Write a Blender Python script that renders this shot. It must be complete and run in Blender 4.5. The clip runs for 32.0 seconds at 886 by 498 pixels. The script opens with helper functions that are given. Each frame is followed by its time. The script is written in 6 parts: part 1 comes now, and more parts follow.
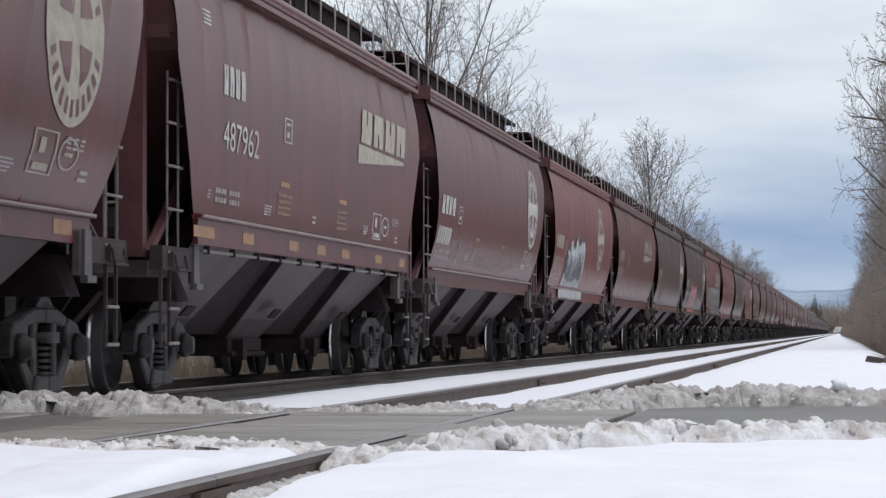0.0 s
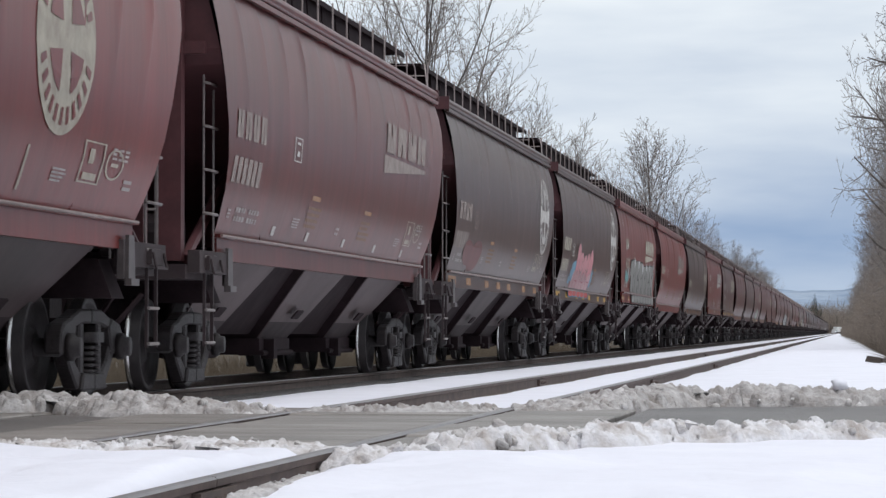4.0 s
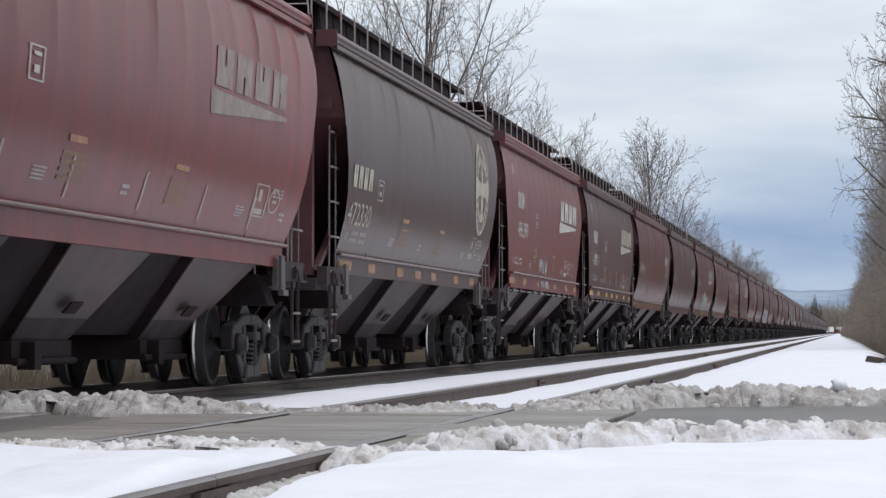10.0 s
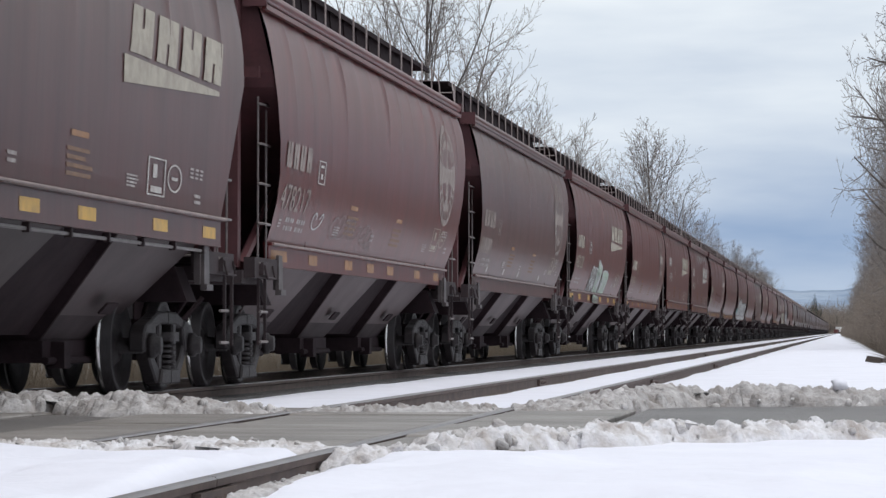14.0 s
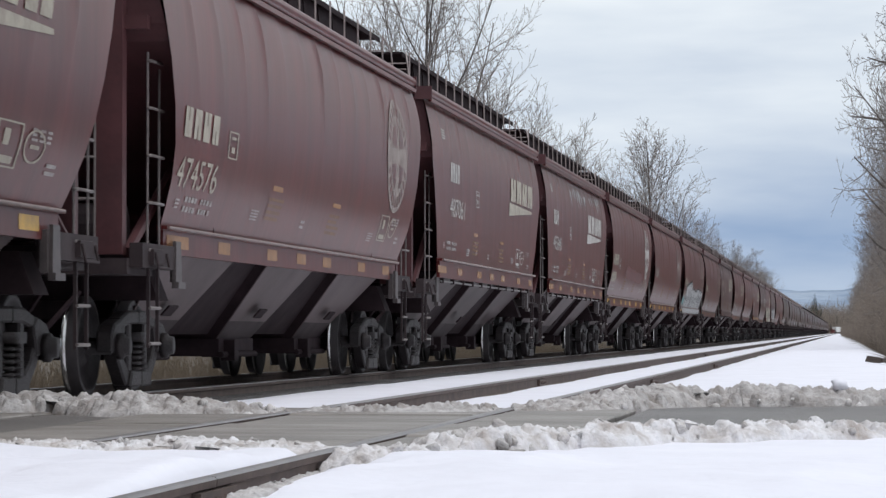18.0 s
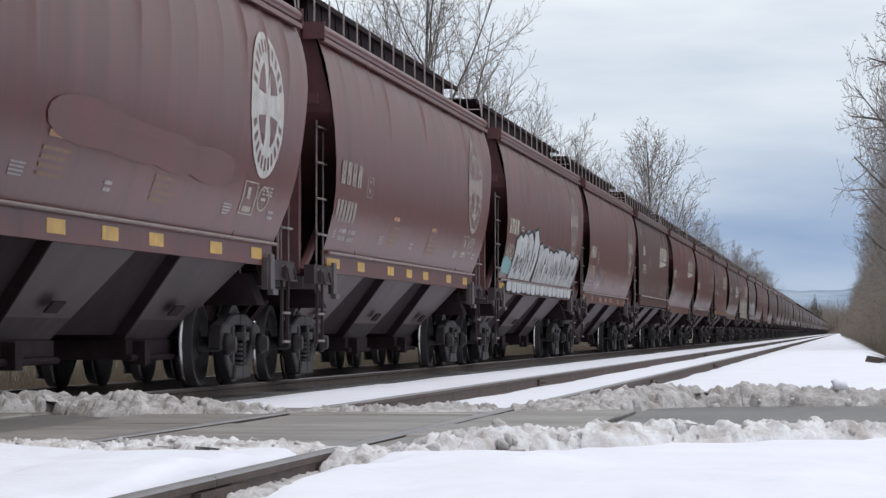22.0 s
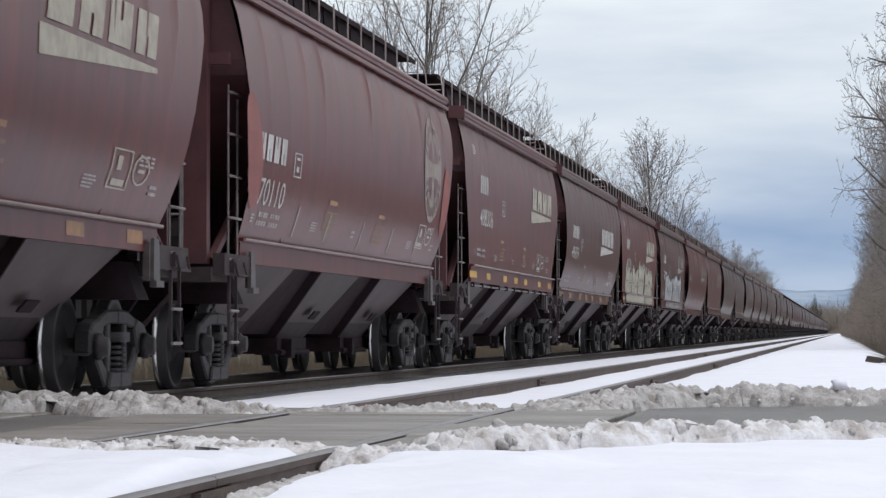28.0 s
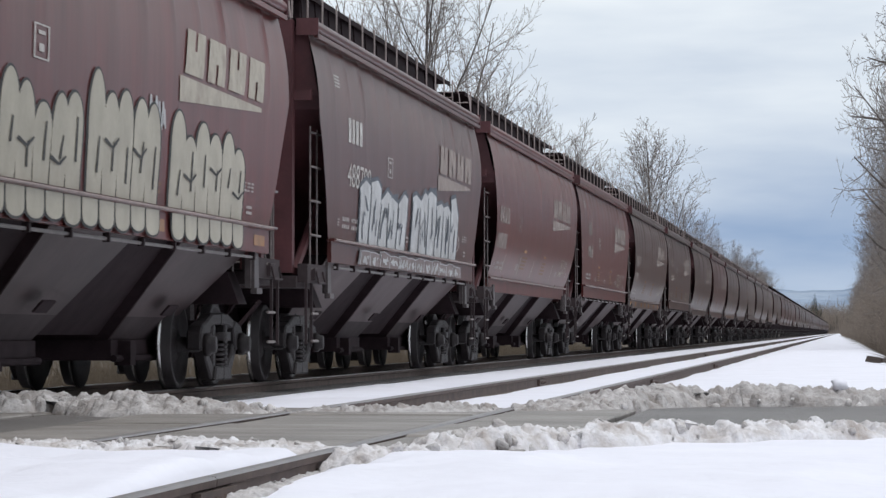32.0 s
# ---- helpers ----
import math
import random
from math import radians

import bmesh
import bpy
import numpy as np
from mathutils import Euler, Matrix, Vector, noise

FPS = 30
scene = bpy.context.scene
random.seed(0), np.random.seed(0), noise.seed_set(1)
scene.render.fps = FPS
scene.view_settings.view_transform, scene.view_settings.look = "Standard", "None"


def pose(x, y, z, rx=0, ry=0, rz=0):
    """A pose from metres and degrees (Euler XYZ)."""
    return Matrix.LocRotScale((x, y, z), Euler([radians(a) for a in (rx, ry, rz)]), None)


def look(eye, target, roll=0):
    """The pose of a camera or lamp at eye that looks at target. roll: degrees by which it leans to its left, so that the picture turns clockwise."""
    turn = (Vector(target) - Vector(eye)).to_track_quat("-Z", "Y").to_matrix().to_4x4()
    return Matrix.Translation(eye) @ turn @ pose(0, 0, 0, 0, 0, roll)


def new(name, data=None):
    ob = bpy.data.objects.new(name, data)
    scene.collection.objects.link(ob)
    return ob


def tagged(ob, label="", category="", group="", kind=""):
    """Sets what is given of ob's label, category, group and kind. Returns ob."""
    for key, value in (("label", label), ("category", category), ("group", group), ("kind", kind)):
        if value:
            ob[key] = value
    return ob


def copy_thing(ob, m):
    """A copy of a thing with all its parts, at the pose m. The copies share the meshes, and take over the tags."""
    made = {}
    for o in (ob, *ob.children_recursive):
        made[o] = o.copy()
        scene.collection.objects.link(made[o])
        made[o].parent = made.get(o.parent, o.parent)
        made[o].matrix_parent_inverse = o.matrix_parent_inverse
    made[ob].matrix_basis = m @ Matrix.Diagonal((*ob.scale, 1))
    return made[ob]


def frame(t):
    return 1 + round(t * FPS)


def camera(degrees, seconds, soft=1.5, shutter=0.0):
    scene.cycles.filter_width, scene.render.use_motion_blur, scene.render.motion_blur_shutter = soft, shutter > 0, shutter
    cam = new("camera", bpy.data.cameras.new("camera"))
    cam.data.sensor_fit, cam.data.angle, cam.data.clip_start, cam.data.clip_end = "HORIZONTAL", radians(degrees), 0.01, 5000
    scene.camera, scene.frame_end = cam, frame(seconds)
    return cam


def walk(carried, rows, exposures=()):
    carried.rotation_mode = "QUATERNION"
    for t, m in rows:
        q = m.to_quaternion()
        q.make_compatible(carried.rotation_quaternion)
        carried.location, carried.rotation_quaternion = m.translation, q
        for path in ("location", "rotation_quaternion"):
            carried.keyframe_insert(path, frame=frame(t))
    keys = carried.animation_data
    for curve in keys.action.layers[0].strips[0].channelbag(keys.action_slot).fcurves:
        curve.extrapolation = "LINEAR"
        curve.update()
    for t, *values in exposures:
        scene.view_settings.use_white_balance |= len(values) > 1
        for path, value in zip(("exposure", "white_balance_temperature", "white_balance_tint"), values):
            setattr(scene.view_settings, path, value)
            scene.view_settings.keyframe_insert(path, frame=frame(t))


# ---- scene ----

# Metres. The rails run along +Y; the camera stands at x = 0, y = 0; rail tops are at z = 0.
EYE = 0.585
TRAIN_X, SIDING_X = -7.58, -3.31
PITCH = {"round": 18.1, "flat": 17.5}
SKEW = 0.00164  # the verge and the trees lie a touch askew to the rails
cam = camera(16.70, 32.0, soft=1.4, shutter=0.08)
STAND = pose(0, 0, EYE, 91.577, 0, 7.54)
walk(cam, [(0, STAND), (32.0, STAND)])

# distance that the train has come nearer, every two seconds
TRAVEL = [0.0, 25.88, 52.29, 79.24, 106.73, 134.79, 163.41, 192.6, 222.34, 252.59, 283.32, 314.48, 346.04, 377.98, 410.34, 443.2, 476.75]


def travel(t):
    """Metres travelled at t seconds, smooth between the two-second marks."""
    i = min(int(t // 2), len(TRAVEL) - 2)
    f = t / 2 - i
    p = lambda k: TRAVEL[min(max(k, 0), len(TRAVEL) - 1)] if 0 <= k < len(TRAVEL) else (2 * TRAVEL[0] - TRAVEL[1] if k < 0 else 2 * TRAVEL[-1] - TRAVEL[-2])
    a, b, c, d = p(i - 1), p(i), p(i + 1), p(i + 2)
    m0, m1 = (c - a) / 2, (d - b) / 2
    return ((2 * f ** 3 - 3 * f ** 2 + 1) * b + (f ** 3 - 2 * f ** 2 + f) * m0 + (-2 * f ** 3 + 3 * f ** 2) * c + (f ** 3 - f ** 2) * m1)


# ---------------------------------------------------------------- light
world = bpy.data.worlds.new("sky")
scene.world = world
world.use_nodes = True


def build_sky():
    nt = world.node_tree
    nt.nodes.clear()
    n = nt.nodes.new
    out, bg = n("ShaderNodeOutputWorld"), n("ShaderNodeBackground")
    sky = n("ShaderNodeTexSky")
    sky.sky_type, sky.sun_disc, sky.sun_elevation, sky.sun_rotation = "NISHITA", False, radians(73), radians(124)
    sky.air_density, sky.dust_density, sky.ozone_density = 1.0, 0.6, 1.6
    lift = n("ShaderNodeVectorMath")
    lift.inputs[1].default_value = (0.0, 0.0, 0.30)
    dim = n("ShaderNodeVectorMath")
    dim.operation = "SCALE"
    dim.inputs["Scale"].default_value = 0.13
    tc, mp = n("ShaderNodeTexCoord"), n("ShaderNodeMapping")
    mp.inputs["Scale"].default_value = (5.0, 5.0, 26.0)
    mp.inputs["Location"].default_value = (0.3, 0.1, 0.0)
    noi = n("ShaderNodeTexNoise")
    noi.inputs["Scale"].default_value, noi.inputs["Detail"].default_value, noi.inputs["Roughness"].default_value = 1.5, 5.0, 0.5
    sep, band = n("ShaderNodeSeparateXYZ"), n("ShaderNodeValToRGB")
    e = band.color_ramp.elements
    e[0].position, e[0].color = 0.0, (0.62, 0.62, 0.62, 1)
    e[1].position, e[1].color = 1.0, (0.86, 0.86, 0.86, 1)
    for pos, v in ((0.014, 0.55), (0.03, 0.38), (0.05, 0.52), (0.08, 0.80), (0.10, 1.0), (0.3, 0.92)):
        k = e.new(pos)
        k.color = (v, v, v, 1)
    add = n("ShaderNodeMath")
    add.operation = "MULTIPLY_ADD"
    add.inputs[1].default_value, add.use_clamp = 1.1, True
    off = n("ShaderNodeMath")
    off.operation, off.inputs[1].default_value = "SUBTRACT", 0.52
    mix = n("ShaderNodeMix")
    mix.data_type = "RGBA"
    cloud = n("ShaderNodeRGB")
    cloud.outputs[0].default_value = (0.85, 0.912, 0.968, 1)
    L = nt.links.new
    L(tc.outputs["Generated"], mp.inputs["Vector"])
    L(mp.outputs["Vector"], noi.inputs["Vector"])
    L(tc.outputs["Generated"], lift.inputs[0])
    L(lift.outputs["Vector"], sky.inputs["Vector"])
    L(tc.outputs["Generated"], sep.inputs[0])
    L(sep.outputs["Z"], band.inputs["Fac"])
    L(noi.outputs["Fac"], off.inputs[0])
    L(off.outputs[0], add.inputs[0])
    L(band.outputs["Color"], add.inputs[2])
    L(sky.outputs["Color"], dim.inputs[0])
    L(add.outputs[0], mix.inputs["Factor"])
    L(dim.outputs["Vector"], mix.inputs["A"])
    L(cloud.outputs[0], mix.inputs["B"])
    L(mix.outputs["Result"], bg.inputs["Color"])
    bg.inputs["Strength"].default_value = 1.0
    L(bg.outputs[0], out.inputs[0])


build_sky()
sun_data = bpy.data.lights.new("sun", "SUN")
sun_data.energy, sun_data.angle, sun_data.color = 1.4, radians(35), (1.0, 0.97, 0.93)
sun = new("sun", sun_data)
sun.matrix_world = look((9, -6, 36), (0, 0, 0))
scene.view_settings.exposure = 0.0


# ---------------------------------------------------------------- materials
def material(name, colour, rough=0.7, metal=0.0, spread=0.25, scale=3.0, stretch=(1, 1, 1), grime=None, grime_amount=0.0, bump=0.0, bump_scale=40.0, vary=0.0, spec=0.5, dust=0.0, cover=0.0):
    """A surface with variation at two scales; grime is a second colour that settles in streaks."""
    m = bpy.data.materials.new(name)
    m.use_nodes = True
    nt = m.node_tree
    n, L = nt.nodes.new, nt.links.new
    p = nt.nodes["Principled BSDF"]
    p.inputs["Roughness"].default_value, p.inputs["Metallic"].default_value = rough, metal
    p.inputs["Specular IOR Level"].default_value = spec
    tc, mp = n("ShaderNodeTexCoord"), n("ShaderNodeMapping")
    mp.inputs["Scale"].default_value = stretch
    L(tc.outputs["Object"], mp.inputs["Vector"])
    a = n("ShaderNodeTexNoise")
    a.inputs["Scale"].default_value, a.inputs["Detail"].default_value = scale, 6.0
    b = n("ShaderNodeTexNoise")
    b.inputs["Scale"].default_value, b.inputs["Detail"].default_value = scale * 9, 4.0
    info = n("ShaderNodeObjectInfo")
    shift = n("ShaderNodeVectorMath")
    shift.operation = "SCALE"
    shift.inputs[0].default_value = (37.0, 17.0, 5.0)
    L(info.outputs["Random"], shift.inputs["Scale"])
    addv = n("ShaderNodeVectorMath")
    L(mp.outputs["Vector"], addv.inputs[0])
    L(shift.outputs["Vector"], addv.inputs[1])
    L(addv.outputs["Vector"], a.inputs["Vector"])
    L(addv.outputs["Vector"], b.inputs["Vector"])
    both = n("ShaderNodeMath")
    both.operation = "MULTIPLY_ADD"
    both.inputs[1].default_value = 0.35
    L(b.outputs["Fac"], both.inputs[0])
    L(a.outputs["Fac"], both.inputs[2])
    ramp = n("ShaderNodeMapRange")
    ramp.inputs["From Min"].default_value, ramp.inputs["From Max"].default_value = 0.4, 0.95
    ramp.inputs["To Min"].default_value, ramp.inputs["To Max"].default_value = 1 - spread, 1 + spread
    L(both.outputs[0], ramp.inputs["Value"])
    col = n("ShaderNodeVectorMath")
    col.operation = "SCALE"
    col.inputs[0].default_value = colour
    last = ramp.outputs["Result"]
    if vary:
        v = n("ShaderNodeMath")
        v.operation = "MULTIPLY_ADD"
        v.inputs[1].default_value, v.inputs[2].default_value = 2 * vary, 1 - vary
        L(info.outputs["Random"], v.inputs[0])
        mul = n("ShaderNodeMath")
        mul.operation = "MULTIPLY"
        L(v.outputs[0], mul.inputs[0])
        L(last, mul.inputs[1])
        last = mul.outputs[0]
    L(last, col.inputs["Scale"])
    final = col.outputs["Vector"]
    if grime:
        g = n("ShaderNodeTexNoise")
        g.inputs["Scale"].default_value, g.inputs["Detail"].default_value, g.inputs["Roughness"].default_value = scale * 0.6, 8.0, 0.65
        L(addv.outputs["Vector"], g.inputs["Vector"])
        r = n("ShaderNodeMapRange")
        r.inputs["From Min"].default_value, r.inputs["From Max"].default_value = 0.42 - cover, 0.72 - 1.6 * cover
        r.inputs["To Max"].default_value = grime_amount
        L(g.outputs["Fac"], r.inputs["Value"])
        mix = n("ShaderNodeMix")
        mix.data_type = "RGBA"
        L(r.outputs["Result"], mix.inputs["Factor"])
        L(final, mix.inputs["A"])
        mix.inputs["B"].default_value = (*grime, 1)
        final = mix.outputs["Result"]
    L(final, p.inputs["Base Color"])
    if bump:
        t = n("ShaderNodeTexNoise")
        t.inputs["Scale"].default_value, t.inputs["Detail"].default_value = bump_scale, 5.0
        L(addv.outputs["Vector"], t.inputs["Vector"])
        bp = n("ShaderNodeBump")
        bp.inputs["Strength"].default_value, bp.inputs["Distance"].default_value = bump, 0.02
        L(t.outputs["Fac"], bp.inputs["Height"])
        L(bp.outputs["Normal"], p.inputs["Normal"])
    if dust:
        p.inputs["Sheen Weight"].default_value, p.inputs["Sheen Roughness"].default_value = dust, 0.4
        p.inputs["Sheen Tint"].default_value = (0.88, 0.72, 0.65, 1)
    return m


STREAK = (1.6, 1.6, 0.22)
PAINT = {
    "red": material("red_oxide_paint", (0.16, 0.025, 0.0225), 0.34, spread=0.36, scale=1.6, stretch=STREAK, grime=(0.13, 0.035, 0.031), grime_amount=0.75, spec=0.23, bump=0.10, bump_scale=3.0, dust=0.02),
    "redbrown": material("red_brown_paint", (0.104, 0.021, 0.0195), 0.34, spread=0.36, scale=1.6, stretch=STREAK, grime=(0.088, 0.028, 0.0255), grime_amount=0.75, spec=0.23, bump=0.10, bump_scale=3.0, dust=0.02),
    "brown": material("mineral_brown_paint", (0.075, 0.024, 0.0222), 0.34, spread=0.36, scale=1.6, stretch=STREAK, grime=(0.078, 0.033, 0.029), grime_amount=0.75, spec=0.23, bump=0.10, bump_scale=3.0, dust=0.02),
    "grey": material("grey_brown_paint", (0.063, 0.0315, 0.0275), 0.34, spread=0.36, scale=1.6, stretch=STREAK, grime=(0.071, 0.039, 0.0345), grime_amount=0.75, spec=0.23, bump=0.10, bump_scale=3.0, dust=0.02),
    # paler brown that puts distance haze into the far cars' colour
    "dusty": material("haze_paled_brown_paint", (0.072, 0.04, 0.0345), 0.34, spread=0.36, scale=1.6, stretch=STREAK, grime=(0.084, 0.052, 0.0455), grime_amount=0.75, spec=0.23, bump=0.10, bump_scale=3.0, dust=0.02),
}
M_END = material("maroon_end_paint", (0.085, 0.030, 0.033), 0.55, spread=0.3, scale=2.5, grime=(0.052, 0.028, 0.031), grime_amount=0.5, spec=0.35)
M_DARKSTEEL = material("dark_brown_steel", (0.036, 0.025, 0.027), 0.7, spread=0.35, scale=3.0, grime=(0.075, 0.060, 0.060), grime_amount=0.5, spec=0.2)
M_UNDER = material("dark_underframe", (0.024, 0.0150, 0.0175), 0.8, spread=0.4, scale=4.0, grime=(0.034, 0.024, 0.026), grime_amount=0.5, spec=0.1)
# the pale grey holds light thrown up by the snow, besides dust
M_BAY = material("dusty_snow_sheen_hopper_sheet", (0.108, 0.082, 0.083), 0.55, spread=0.2, scale=1.2, grime=(0.060, 0.045, 0.043), grime_amount=0.75, spec=0.12)
M_BAYDUSK = material("sooty_hopper_sheet", (0.074, 0.055, 0.056), 0.55, spread=0.25, scale=1.2, grime=(0.044, 0.035, 0.034), grime_amount=0.75, spec=0.12)
M_STEEL = material("grimy_cast_steel", (0.0155, 0.0115, 0.0125), 0.6, metal=0.0, spread=0.5, scale=6.0, grime=(0.034, 0.026, 0.026), grime_amount=0.5, bump=0.4, spec=0.35)
M_BOARD = material("dark_roof_walkway", (0.020, 0.0115, 0.0135), 0.85, spread=0.4, scale=6.0, spec=0.15)
M_TREAD = material("polished_wheel_tread", (0.55, 0.54, 0.53), 0.25, metal=1.0, spread=0.1, scale=6.0)
M_RUNG = material("dusty_grab_iron", (0.15, 0.125, 0.12), 0.55, spread=0.3, scale=9.0)
M_PIPE = material("dusty_pipe", (0.13, 0.112, 0.108), 0.5, spread=0.3, scale=5.0)
M_BEAD = material("pale_highlight_edge", (0.20, 0.145, 0.133), 0.5, spread=0.3, scale=5.0)
M_PLATE = material("scuffed_grey_bracket", (0.075, 0.060, 0.060), 0.5, spread=0.4, scale=7.0, grime=(0.035, 0.027, 0.029), grime_amount=0.7)
M_POST = material("pale_bracket_paint", (0.33, 0.27, 0.26), 0.55, spread=0.2, scale=9.0)
M_RAILTOP = material("worn_rail_steel", (0.22, 0.20, 0.20), 0.38, metal=0.7, spread=0.25, scale=4.0)
M_RAILSIDE = material("rusty_rail_side", (0.078, 0.053, 0.045), 0.8, spread=0.35, scale=5.0, grime=(0.12, 0.085, 0.07), grime_amount=0.5)
M_SNOW = material("clean_snow", (0.755, 0.755, 0.825), 0.75, spread=0.03, scale=1.2, bump=0.35, bump_scale=9.0, spec=0.25)
M_DIRTY = material("ploughed_dirty_snow", (0.49, 0.47, 0.47), 0.8, spread=0.32, scale=9.0, grime=(0.20, 0.168, 0.145), grime_amount=0.8, bump=0.9, bump_scale=45.0, spec=0.2)
M_CRUST = material("ploughed_pale_snow", (0.71, 0.70, 0.725), 0.8, spread=0.18, scale=8.0, grime=(0.28, 0.225, 0.185), grime_amount=0.85, bump=0.7, bump_scale=38.0, spec=0.2)
M_CLOD = material("grey_snow_clod", (0.62, 0.60, 0.60), 0.8, spread=0.25, scale=6.0, grime=(0.30, 0.25, 0.215), grime_amount=0.65, bump=0.9, bump_scale=45.0, spec=0.2, vary=0.22)
M_ASPHALT = material("wet_asphalt", (0.125, 0.114, 0.110), 0.5, spread=0.25, scale=0.8, grime=(0.20, 0.182, 0.17), grime_amount=0.6, bump=0.5, bump_scale=120.0)
M_PANEL = material("concrete_crossing_panel", (0.235, 0.214, 0.198), 0.5, spread=0.35, scale=2.2, stretch=(0.5, 1.2, 1), grime=(0.13, 0.114, 0.10), grime_amount=0.9, bump=0.3, bump_scale=80.0)
M_BALLAST = material("dark_ballast", (0.075, 0.068, 0.066), 0.9, spread=0.5, scale=14.0, bump=1.0, bump_scale=30.0)
M_TIE = material("creosoted_tie", (0.06, 0.045, 0.038), 0.85, spread=0.4, scale=6.0)
M_STENCIL = material("worn_small_lettering", (0.38, 0.345, 0.33), 0.6, spread=0.3, scale=12.0, grime=(0.14, 0.09, 0.085), grime_amount=0.7)
M_WHITE = material("white_stencil_paint", (0.50, 0.48, 0.455), 0.6, spread=0.14, scale=7.0, grime=(0.27, 0.21, 0.19), grime_amount=0.6)
M_CREAM = material("cream_stencil_paint", (0.41, 0.37, 0.30), 0.6, spread=0.14, scale=7.0, grime=(0.22, 0.165, 0.14), grime_amount=0.65)
M_FADED = material("faded_stencil_paint", (0.27, 0.22, 0.195), 0.6, spread=0.2, scale=7.0, grime=(0.15, 0.10, 0.095), grime_amount=0.8)
M_YELLOW = material("yellow_reflective_tape", (0.62, 0.36, 0.06), 0.45, spread=0.15, scale=8.0, grime=(0.20, 0.13, 0.09), grime_amount=0.5)
M_ORANGE = material("dulled_orange_tape", (0.34, 0.17, 0.075), 0.55, spread=0.2, scale=8.0, grime=(0.17, 0.11, 0.09), grime_amount=0.6)
M_FADEDOR = material("faded_ochre_stencil", (0.20, 0.105, 0.055), 0.55, spread=0.2, scale=8.0, grime=(0.13, 0.075, 0.055), grime_amount=0.6)
M_BARK = material("grey_brown_bark", (0.135, 0.115, 0.106), 0.9, spread=0.3, scale=3.0)
M_TWIG = material("thin_bare_twigs", (0.25, 0.22, 0.205), 0.9, spread=0.3, scale=1.0)
M_BRUSH = material("winter_brush_stems", (0.25, 0.205, 0.17), 0.95, spread=0.45, scale=0.8)
M_GRASS = material("dry_grass_blades", (0.155, 0.118, 0.080), 0.9, spread=0.35, scale=1.5)
M_CONIFER = material("dark_conifer_needles", (0.045, 0.06, 0.055), 0.9, spread=0.4, scale=0.6)
# distance haze is put into the hills' pale blue base colour
M_HILL = material("haze_tinted_blue_hills", (0.15, 0.205, 0.29), 1.0, spread=0.2, scale=0.008, stretch=(1, 1, 4), grime=(0.62, 0.68, 0.76), grime_amount=0.55)


# ---------------------------------------------------------------- mesh helpers
def part(name, bm, mat, parent=None, label=""):
    """Links a bmesh as one mesh object under a thing or part."""
    me = bpy.data.meshes.new(name)
    bm.normal_update()
    bm.to_mesh(me)
    bm.free()
    return part_of(name, me, mat, parent, label)


def part_of(name, me, mat, parent=None, label=""):
    if mat and not me.materials:
        me.materials.append(mat)
    ob = new(name, me)
    if parent:
        ob.parent = parent
    if label:
        ob["label"] = label
    return ob


def box(bm, c, s, rot=None, taper=1.0):
    """An axis-aligned box with centre c and size s, its top scaled by taper, turned by the matrix rot about its centre."""
    vs = []
    for dz in (-1, 1):
        k = taper if dz > 0 else 1.0
        for dx, dy in ((-1, -1), (1, -1), (1, 1), (-1, 1)):
            v = Vector((dx * s[0] / 2 * k, dy * s[1] / 2 * k, dz * s[2] / 2))
            if rot:
                v = rot @ v
            vs.append(bm.verts.new(v + Vector(c)))
    for f in ((3, 2, 1, 0), (4, 5, 6, 7), (0, 1, 5, 4), (1, 2, 6, 5), (2, 3, 7, 6), (3, 0, 4, 7)):
        bm.faces.new([vs[i] for i in f])
    return vs


def tube(bm, a, b, r0, r1=None, seg=6, caps=True):
    """A tapered tube from a to b."""
    a, b = Vector(a), Vector(b)
    r1 = r0 if r1 is None else r1
    w = (b - a).normalized()
    u = w.orthogonal().normalized()
    v = w.cross(u)
    rings = []
    for p, r in ((a, r0), (b, r1)):
        rings.append([bm.verts.new(p + (u * math.cos(2 * math.pi * i / seg) + v * math.sin(2 * math.pi * i / seg)) * r) for i in range(seg)])
    for i in range(seg):
        bm.faces.new((rings[0][i], rings[0][(i + 1) % seg], rings[1][(i + 1) % seg], rings[1][i]))
    if caps:
        bm.faces.new(rings[0][::-1])
        bm.faces.new(rings[1])


def rod(bm, pts, r, seg=5):
    for a, b in zip(pts, pts[1:]):
        tube(bm, a, b, r, r, seg)


def lathe(bm, profile, axis="x", seg=24, centre=(0, 0, 0)):
    """Turns (along, radius) pairs round the x axis through centre."""
    rings = []
    for along, r in profile:
        ring = []
        for i in range(seg):
            t = 2 * math.pi * i / seg
            ring.append(bm.verts.new((centre[0] + along, centre[1] + r * math.cos(t), centre[2] + r * math.sin(t))))
        rings.append(ring)
    for A, B in zip(rings, rings[1:]):
        for i in range(seg):
            bm.faces.new((A[i], A[(i + 1) % seg], B[(i + 1) % seg], B[i]))
    bm.faces.new(rings[0][::-1])
    bm.faces.new(rings[-1])


def smooth(ob, on=True):
    for p in ob.data.polygons:
        p.use_smooth = on
    return ob


def interp(z, table):
    for (z0, a), (z1, b) in zip(table, table[1:]):
        if z <= z1:
            f = max(0.0, (z - z0) / (z1 - z0))
            return a + (b - a) * f
    return table[-1][1]


